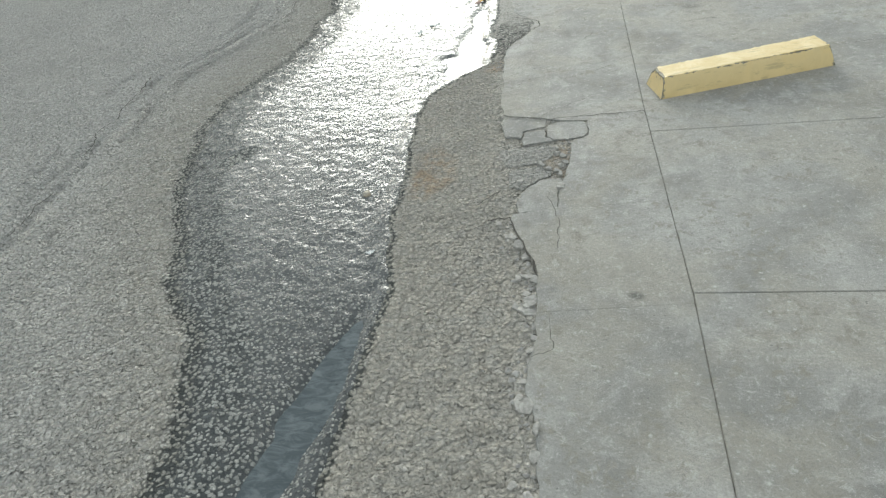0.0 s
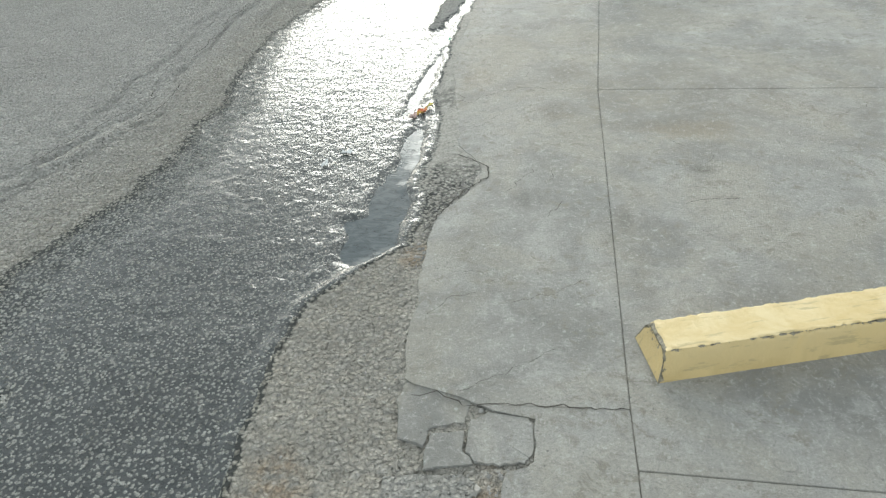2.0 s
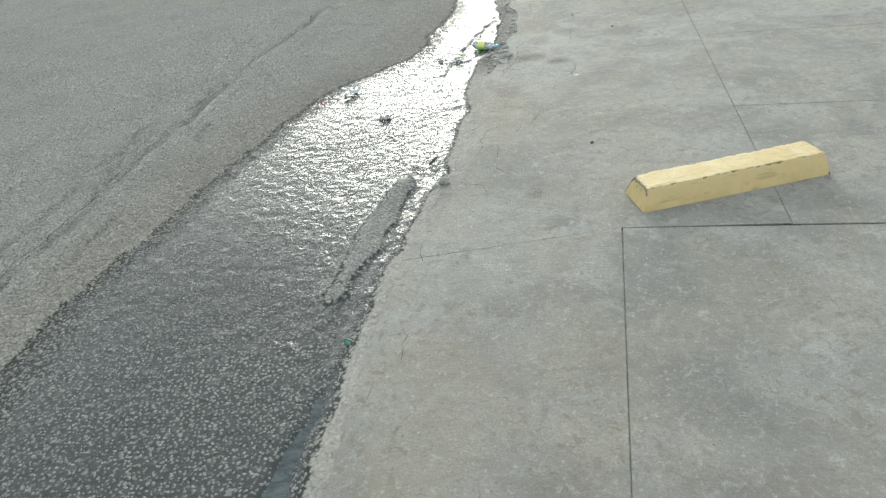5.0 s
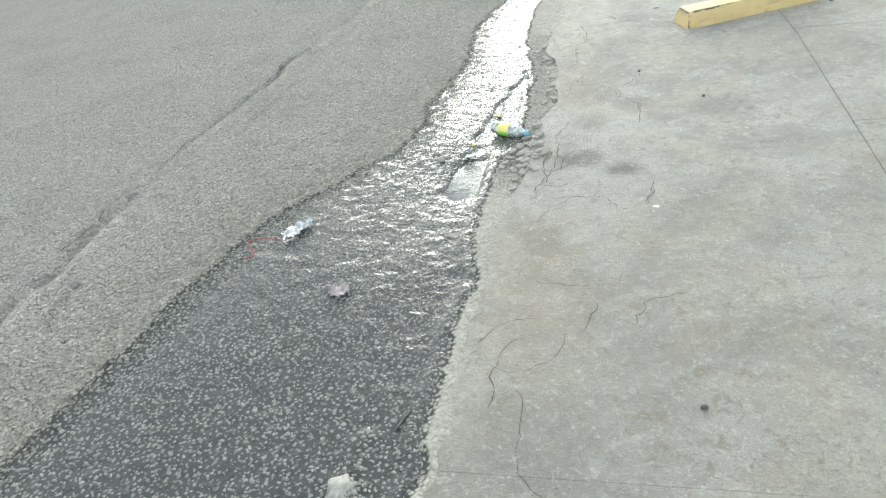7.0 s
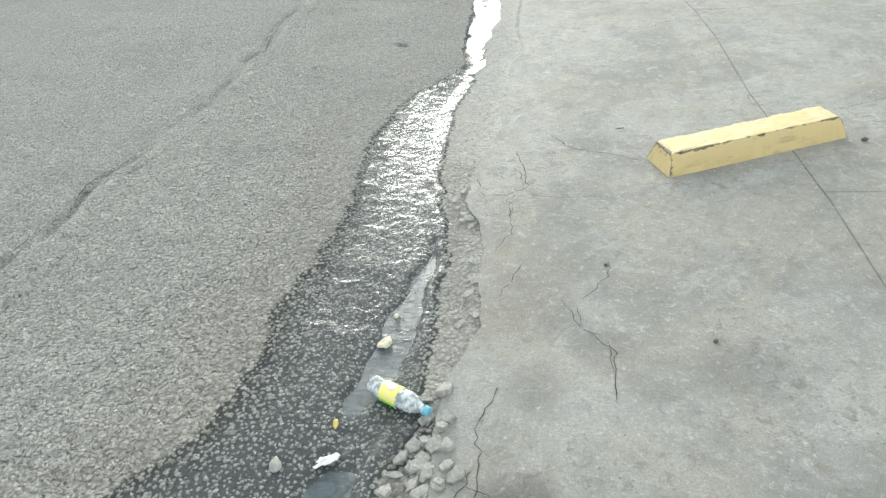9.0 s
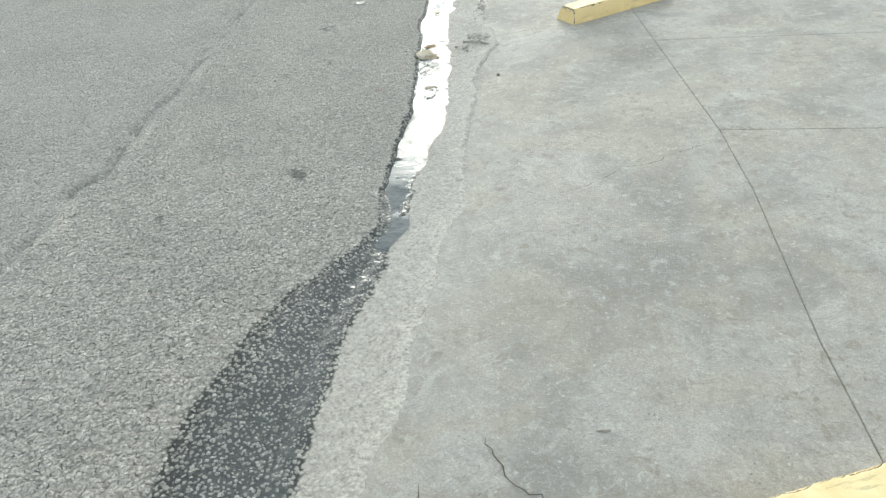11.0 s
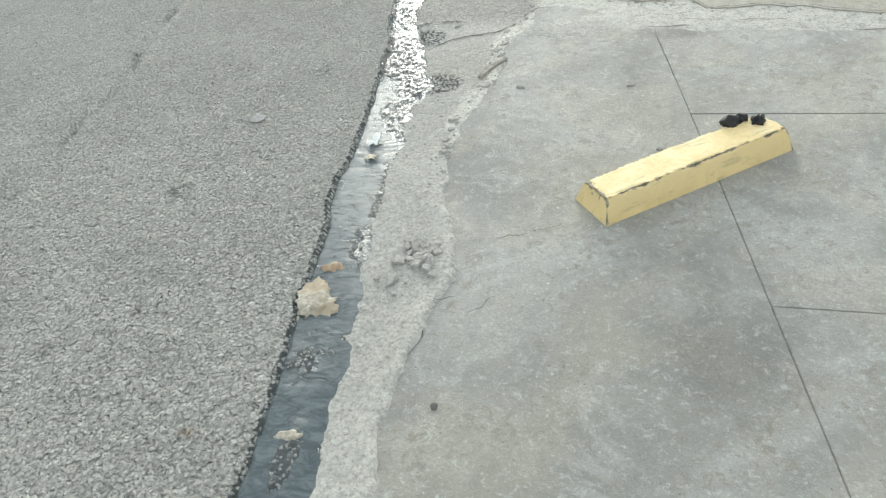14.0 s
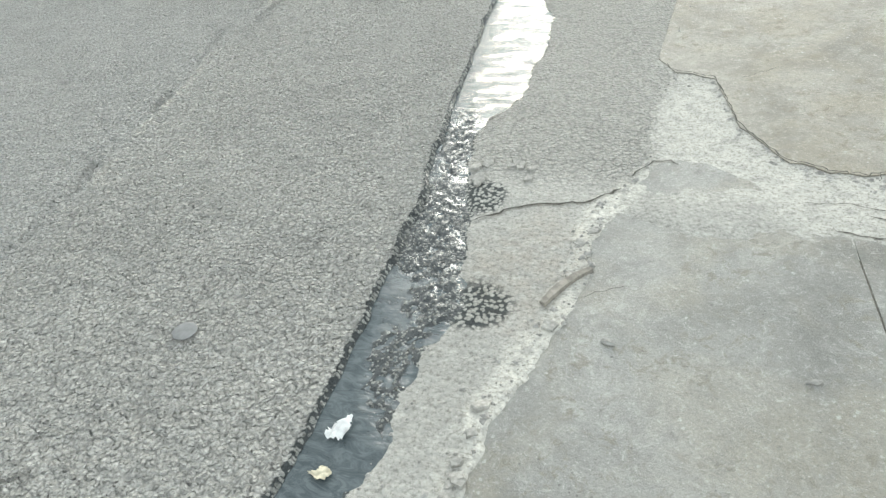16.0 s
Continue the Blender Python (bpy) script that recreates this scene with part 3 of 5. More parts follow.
groove = np.maximum(groove, 0.7 * smooth(0.02, 0.003, second) * smooth(0.5, 0.75, vnoise(Y * 0.9, Y * 0, 97)))
groove = groove * (0.25 + 0.75 * smooth(0.35, 0.6, vnoise(Y * 6 + X * 2, X * 9, 98)))
for off, sd in ((-0.22, 111), (-0.11, 113), (0.24, 115)):
    d = np.abs(X - SEAM_Y[:, None] - off + 0.09 * fbm(Y * 2.3, Y * 0, sd, 5))
    groove = np.maximum(groove, 0.7 * smooth(0.03, 0.004, d) * smooth(0.5, 0.7, vnoise(Y * 1.7, X * 4, sd + 1)) * smooth(11.0, 8.0, Y))
ridge = smooth(0.05, 0.01, np.abs(X - SEAM_Y[:, None] - 0.075 + 0.04 * fbm(Y * 3, Y * 0, 101, 3))) * smooth(0.35, 0.6, vnoise(Y * 2.2, X * 6, 102))
g = grain(X, Y) * (1 - 0.85 * pl) * (1 - 0.72 * inside * (1 - 0.6 * shoal(X, Y)))
Z = base_z(X, Y) + g - 0.016 * pl * (1 - shoal(X, Y)) + 0.008 * inside * shoal(X, Y) * (0.7 + 0.9 * fbm(X * 55, Y * 55, 141, 2)) - 0.028 * groove + 0.004 * smooth(0.0, 0.2, X - SEAM_Y[:, None]) + 0.013 * ridge
Z = joined(X, Y, Z, E_Y[:, None])
sandy = 0.6 * smooth(0.65, 0.1, W_Y[:, None] - X) * smooth(12.5, 9.0, Y) * (1 - inside) + 0.3 * smooth(0.0, 0.2, X - SEAM_Y[:, None]) * (1 - inside)
TAR = [(-0.84, 14.47, 0.05, 0.06), (-0.39, 12.3, 0.05, 0.06), (-0.86, 13.55, 0.03, 0.04), (-1.17, 2.33, 0.02, 0.03), (-0.62, 13.75, 0.03, 0.03), (-1.9, 3.1, 0.04, 0.06), (-0.9, 11.9, 0.03, 0.03), (-0.55, 15.6, 0.03, 0.05)]
road = link_grid("road", X, Y, Z, {"wet": wet, "under": smooth(-0.001, 0.003, water_level(X, Y) - Z), "sandy": sandy, "lane": smooth(0.06, -0.06, X - SEAM_Y[:, None]), "pale": 0.85 * ridge + 0.75 * blob(X, Y, -0.985, 2.43, 0.07, 0.11, -20, 0.3), "rust": 0.6 * blob(X, Y, -0.2, 13.3, 0.02, 0.02), "tar": 0.75 * sum(blob(X, Y, *q, 0, 0.7) for q in TAR)}, ASPHALT)
tagged(road, "worn grey asphalt road with coarse stones, wet along its edge", "road", kind="structure")

# worn strip between the road and the slabs, widening past the end of the last slab
R_Y = S_Y + 0.1 + smooth(15.5, 15.9, rows_y) * 3.0
t_st = np.concatenate([np.linspace(0, 0.2, 50, endpoint=False), np.linspace(0.2, 1, 70)])
X = E_Y[:, None] + (R_Y - E_Y)[:, None] * t_st[None, :]
Y = np.broadcast_to(rows_y[:, None], X.shape)
near_s = np.abs(S_Y[:, None] - X)
past = smooth(16.0, 16.3, Y)
Z = base_z(X, Y) * (1 - past) + past * -0.001 + grain(X, Y, 0.005) * (1 - 0.7 * past) * (1 - 0.65 * smooth(3.2, 4.2, Y) * (1 - smooth(8.5, 8.8, Y) * smooth(10.8, 10.4, Y)))
flush = smooth(2.7, 3.0, Y) * smooth(3.3, 3.15, Y) + smooth(3.9, 4.3, Y) * smooth(8.5, 8.2, Y) + smooth(10.4, 10.7, Y) * smooth(14.6, 14.3, Y)
Z = Z + 0.008 * flush * smooth(0.16, 0.02, near_s)
Z = joined(X, Y, Z, E_Y[:, None])
Z = Z - 0.03 * smooth(0.0, 0.05, X - S_Y[:, None]) * (1 - smooth(15.6, 16.0, Y))
wet = 0.57 * smooth(0.05 - 0.035 * smooth(11.5, 12.3, Y), 0.0, X - E_Y[:, None]) + 0.3 * blob(X, Y, 0.32, 3.72, 0.17, 0.34) + 0.32 * blob(X, Y, 0.24, 8.9, 0.1, 0.13) + 0.46 * blob(X, Y, 0.13, 15.42, 0.14, 0.1, 15) + 0.42 * blob(X, Y, -0.02, 16.0, 0.1, 0.12)
arc = np.interp(X, np.arange(0.3, 3.2, 0.05), [near_side(float(v)) for v in np.arange(0.3, 3.2, 0.05)])
apron = smooth(0.45, 0.62, X + 0.1 * fbm(X * 5, Y * 5, 105, 3)) * smooth(16.0, 16.2, Y + 0.5 * smooth(0.9, 1.3, X)) * smooth(-0.1, 0.1, arc + 0.25 - Y)
pale = (1.0 * smooth(0.1, 0.02, near_s + 0.05 * fbm(X * 8, Y * 8, 107, 3)) * smooth(14.5, 15.1, Y) + 0.25 * smooth(0.09, 0.0, near_s) * (1 - smooth(4.0, 4.4, Y) * smooth(8.7, 8.3, Y))) * (1 - past) + 0.08 * smooth(4.3, 4.8, Y) * smooth(8.5, 8.2, Y) + 0.2 * past + 0.5 * apron
rust = 0.7 * blob(X, Y, 0.05, 2.15, 0.1, 0.2) + 0.5 * blob(X, Y, 0.62, 2.2, 0.06, 0.2) + 0.6 * blob(X, Y, 0.25, 3.3, 0.06, 0.08) + 0.16 * blob(X, Y, 0.25, 15.65, 0.2, 0.28) + 0.4 * blob(X, Y, 0.3, 8.5, 0.06, 0.1)
strip = link_grid("gutter_strip", X, Y, Z, {"wet": wet, "sandy": 0.5 * smooth(4.5, 3.0, Y) + 0.25 * smooth(12.0, 10.5, Y), "pale": pale, "rust": rust, "tar": 0.6 * blob(X, Y, 0.17, 4.74, 0.07, 0.14) + 0.5 * blob(X, Y, 0.34, 3.8, 0.15, 0.3) + 0.45 * blob(X, Y, 0.27, 8.82, 0.1, 0.18), "fines": apron + (1 - apron) * (1 - 0.7 * past) * smooth(3.2, 4.2, Y) * (0.85 - 0.5 * smooth(8.3, 8.6, Y) * smooth(10.8, 10.4, Y))}, STRIP)
tagged(strip, "crumbled grey concrete gutter edge with exposed stones", "gutter", kind="structure")

# water lying in the low ground and running in the narrow channel
wy = rows_y[::2]
w0, e0 = wet_x(wy) - 0.01, edge_x(wy) + 0.03
X = w0[:, None] + (e0 - w0)[:, None] * np.linspace(0, 1, 60)[None, :]
Y = np.broadcast_to(wy[:, None], X.shape)
lvl = water_level(X, Y) + 0.0028 * smooth(15.3, 15.9, Y) * fbm(X * 5, Y * 11, 151, 2)
water = link_grid("water", X, Y, lvl, {"flow": 1.0 * smooth(15.3, 15.9, Y) + 0.5 * shoal(X, Y) + 0.1 + 0.3 * smooth(11.7, 12.5, Y) * smooth(0.15, 0.6, vnoise(X * 2 + 5, Y * 2.5, 55)) + 0.35 * smooth(8.4, 8.8, Y) * smooth(11.7, 11.0, Y)}, WATER)
tagged(water, "shallow dirty water standing and running along the road edge", "water", kind="structure")

# far ground
me = bpy.data.meshes.new("ground")
me.from_pydata([(-400, -400, -0.07), (400, -400, -0.07), (400, 400, -0.07), (-400, 400, -0.07)], [], [(0, 1, 2, 3)])
me.materials.append(ASPHALT)
tagged(new("ground", me), "plain grey ground reaching away on all sides", "ground", kind="structure")


# ---- concrete slabs, each a piece of the pavement ----
pavement = new("pavement")
tagged(pavement, "grey trowelled concrete pavement slabs with joints and cracks", "pavement", kind="structure")


def outline(points, ragged=()):
    """A closed outline through the points; the named sides follow the broken slab edge or are ragged."""
    out = []
    for k, a in enumerate(points):
        b = points[(k + 1) % len(points)]
        kind = ragged[k] if k < len(ragged) else ""
        n = max(2, int(math.hypot(b[0] - a[0], b[1] - a[1]) / (0.016 if kind else 0.08)))
        for i in range(n):
            t = i / n
            x, y = a[0] + (b[0] - a[0]) * t, a[1] + (b[1] - a[1]) * t
            if kind == "edge":
                x = float(slab_x(y))
            elif kind == "ragged":
                off = 0.022 * float(fbm(t * 9 + k * 5, k * 3.3, 41, 3)) * min(1, 6 * t, 6 * (1 - t))
                l = math.hypot(b[0] - a[0], b[1] - a[1])
                x, y = x - off * (b[1] - a[1]) / l, y + off * (b[0] - a[0]) / l
            out.append((x, y))
    return out


def slab(points, ragged=(), gap=0.0028, top=0.0, mat=None, bevel=0.004):
    """A slab 8 cm thick with chamfered edges; points run anticlockwise."""
    ring = outline(points, ragged)
    n = len(ring)
    normals = []
    for i in range(n):
        ax, ay = ring[i - 1]
        bx, by = ring[(i + 1) % n]
        l = math.hypot(bx - ax, by - ay) or 1
        normals.append((-(by - ay) / l, (bx - ax) / l))
    bm = bmesh.new()
    loops = []
    for inset, z in ((gap + bevel, top), (gap, top - bevel), (gap, top - 0.08)):
        loops.append([bm.verts.new((x + u * inset, y + v * inset, z)) for (x, y), (u, v) in zip(ring, normals)])
    bm.faces.new(loops[0])
    for a, b in zip(loops, loops[1:]):
        for i in range(n):
            bm.faces.new((a[i], b[i], b[(i + 1) % n], a[(i + 1) % n]))
    bmesh.ops.triangulate(bm, faces=[f for f in bm.faces if len(f.verts) > 4])
    me = bpy.data.meshes.new("slab")
    bm.to_mesh(me)
    bm.free()
    me.materials.append(mat or CONCRETE)
    ob = new("slab", me)
    ob.parent = pavement
    return ob


def grid_slab(y0, y1, left, right, slant=(0.0, 0.0), gap=0.0013, cross=0.0006, bevel=0.0025, top=0.0, bevel_y=0.0025):
    """A slab between two lines x = left(y) and x = right(y); its cross joints may run aslant."""
    nv = max(4, int((y1 - y0) / 0.02))
    us = np.concatenate([np.linspace(0, 0.3, 10, endpoint=False), np.linspace(0.3, 1, 6)])
    bm = bmesh.new()
    grid = []
    for i in range(nv + 1):
        t = i / nv
        row = []
        yl = y0 + cross + bevel_y + t * (y1 - y0 - 2 * cross - 2 * bevel_y)
        yr = yl + slant[0] + (slant[1] - slant[0]) * t
        a, b = left(yl) + gap + bevel, right(yr) - gap - bevel
        for u in us:
            row.append(bm.verts.new((a + (b - a) * u, yl + (yr - yl) * u, top)))
        grid.append(row)
    for r0, r1 in zip(grid, grid[1:]):
        for k in range(len(us) - 1):
            bm.faces.new((r0[k], r0[k + 1], r1[k + 1], r1[k]))
    n = len(us)
    loop = [(v, (0, -1)) for v in grid[0]] + [(r[-1], (1, 0)) for r in grid[1:-1]] + [(v, (0, 1)) for v in reversed(grid[-1])] + [(r[0], (-1, 0)) for r in reversed(grid[1:-1])]
    mid = [bm.verts.new((v.co.x + d[0] * bevel, v.co.y + d[1] * bevel_y, top - (bevel if d[0] else bevel_y))) for v, d in loop]
    low = [bm.verts.new((m_.co.x, m_.co.y, top - 0.08)) for m_ in mid]
    for k in range(len(loop)):
        q = (k + 1) % len(loop)
        bm.faces.new((loop[k][0], mid[k], mid[q], loop[q][0]))
        bm.faces.new((mid[k], low[k], low[q], mid[q]))
    me = bpy.data.meshes.new("slab")
    bm.to_mesh(me)
    bm.free()
    me.materials.append(CONCRETE)
    ob = new("slab", me)
    ob.parent = pavement
    return ob


def joint_a(y):
    """The long joint in the first stretch."""
    return float(np.interp(y, [-1, 0.6, 1.3, 2.6, 4.83, 6.42], [1.02, 1.03, 1.035, 1.0, 0.978, 1.035]))


def joint_b(y):
    """The long joint further on."""
    return float(np.interp(y, [6.4, 10.1, 11.2, 12.1, 12.66, 13.3, 14.5, 15.57, 16.0], [1.69, 1.69, 1.635, 1.64, 1.61, 1.53, 1.385, 1.25, 1.19]))


def broken(y):
    return float(np.interp(y, rows_y, S_Y))


def shaped_slab(left, right, y_low, y_high, us, vs, top=0.0, mat=None):
    """A slab whose near and far sides are lines over x; sides go straight down."""
    bm = bmesh.new()
    grid = []
    lows = [y_low(left(16.3) + (right(16.0) - left(16.3)) * u) for u in us]
    highs = [y_high(left(16.3) + (right(16.0) - left(16.3)) * u) for u in us]
    for v in vs:
        row = []
        for u, y, y1 in zip(us, lows, highs):
            y += (y1 - y) * v
            a, b = left(y), right(y)
            row.append(bm.verts.new((a + (b - a) * u, y, top)))
        grid.append(row)
    for r0, r1 in zip(grid, grid[1:]):
        for k in range(len(us) - 1):
            bm.faces.new((r0[k], r0[k + 1], r1[k + 1], r1[k]))
    loop = list(grid[0]) + [r[-1] for r in grid[1:-1]] + list(reversed(grid[-1])) + [r[0] for r in reversed(grid[1:-1])]
    low = [bm.verts.new((v.co.x, v.co.y, top - 0.08)) for v in loop]
    for k in range(len(loop)):
        q = (k + 1) % len(loop)
        bm.faces.new((loop[k], low[k], low[q], loop[q]))
    me = bpy.data.meshes.new("slab")
    bm.to_mesh(me)
    bm.free()
    me.materials.append(mat or CONCRETE)
    ob = new("slab", me)
    ob.parent = pavement
    return ob


FAINT = dict(cross=0.0, bevel_y=0.0009)
grid_slab(-0.8, 1.22, broken, joint_a, (0, 0.03), **FAINT)
grid_slab(1.22, 1.812, broken, joint_a, (0.03, 0.03), **FAINT)
grid_slab(1.812, 2.59, broken, joint_a, (0.03, 0.01), **FAINT)
grid_slab(2.59, 6.2, broken, joint_a, (0.01, 0.22), cross=0.0, bevel_y=0.0012)
slab([(float(slab_x(6.2)), 6.2), (1.035, 6.42), (1.69, 6.425), (1.69, 7.0), (float(slab_x(7.0)), 7.0)], ("", "", "", "", "edge"), gap=0.0005, bevel=0.0006)
grid_slab(7.0, 10.21, broken, joint_b, cross=0.0, bevel_y=0.0003)
grid_slab(10.21, 12.72, broken, joint_b, cross=0.0, bevel_y=0.0008)
grid_slab(12.72, 15.4, broken, joint_b, cross=0.0, bevel_y=0.0003)
us = np.linspace(0, 1, 60)
shaped_slab(lambda y: broken(y) + 0.004, lambda y: joint_b(y) - 0.004, lambda x: 15.4, far_side, us, np.linspace(0, 1, 40))
for y0, y1 in ((-0.8, 1.3), (1.3, 2.4), (2.4, 4.83), (4.83, 6.42)):
    grid_slab(y0, y1, joint_a, lambda y: R, (-0.05, -0.05), cross=0.0012)
for y0, y1 in ((6.42, 7.64), (7.64, 8.93), (8.93, 10.17), (10.17, 12.66), (12.66, 13.92), (13.92, 15.07)):
    grid_slab(y0, y1, joint_b, lambda y: R, (-0.05 if y0 < 6.5 else -0.12, -0.12 if y0 < 13.8 else -0.09), cross=0.001)
shaped_slab(lambda y: joint_b(y) + 0.002, lambda y: R, lambda x: 15.073 - 0.03 * (x - 1.3), far_side, np.linspace(0, 1, 150), np.linspace(0, 1, 12))
shaped_slab(lambda y: 0.45, lambda y: R, near_side, lambda x: 24.0, np.linspace(0, 1, 260) ** 1.3, np.linspace(0, 1, 200) ** 1.5, top=0.004, mat=CONCRETE_FAR)


# line along the raised slab's near rim, for its crack and painted shadow
xs_ = np.arange(0.5, 2.6, 0.03)
LIP_CRACK_SHADE = [(float(x), near_side(float(x)) - 0.008) for x in xs_]

# dirt packed in the joints
for x_at, y0, y1 in ((joint_a, -0.8, 6.42), (joint_b, 6.42, 15.9)):
    bm = bmesh.new()
    prev = None
    for y in np.arange(y0, y1, 0.05):
        x = x_at(y)
        wide = 2.6 if x_at is joint_a else 2.2
        row = [bm.verts.new((x - 0.03, y, -0.0035 + 0.0015 * float(fbm(y * 9, 0.5, 131, 3)))), bm.verts.new((x + 0.03, y, -0.0035 + 0.0015 * float(fbm(y * 9, 0.5, 131, 3)))), bm.verts.new((x + wide, y, -0.0045))]
        if prev:
            for k in range(2):
                bm.faces.new((prev[k], prev[k + 1], row[k + 1], row[k]))
        prev = row
    me = bpy.data.meshes.new("joint_filler")
    bm.to_mesh(me)
    bm.free()
    me.materials.append(plain("joint_dirt", (0.15, 0.14, 0.12), 0.95, 0.5, 25, 0.003))
    new("joint_filler", me).parent = pavement


# ---- hairline cracks as narrow dirt-filled ribbons ----
def ribbon(name, points, width, z, parent, mat, seed):
    rnd = random.Random(seed)
    pts = []
    for a, b in zip(points, points[1:]):
        n = max(2, int(math.hypot(b[0] - a[0], b[1] - a[1]) / 0.022))
        for i in range(n):
            t = i / n
            pts.append((a[0] + (b[0] - a[0]) * t + rnd.gauss(0, 0.0045), a[1] + (b[1] - a[1]) * t + rnd.gauss(0, 0.0045)))
    pts.append(points[-1])
    bm = bmesh.new()
    prev = None
    for i, (x, y) in enumerate(pts):
        x0, y0 = pts[max(0, i - 1)]
        x1, y1 = pts[min(len(pts) - 1, i + 1)]
        l = math.hypot(x1 - x0, y1 - y0) or 1
        w = 0.25 * width * rnd.uniform(0.35, 1.5) * (0.3 if i in (0, len(pts) - 1) else 1)
        u, v = -(y1 - y0) / l * w, (x1 - x0) / l * w
        pair = (bm.verts.new((x + u, y + v, z)), bm.verts.new((x - u, y - v, z)))
        if prev:
            bm.faces.new((prev[0], prev[1], pair[1], pair[0]))
        prev = pair
    me = bpy.data.meshes.new(name)
    bm.to_mesh(me)
    bm.free()
    me.materials.append(mat)
    ob = new(name, me)
    ob.parent = parent
    return ob


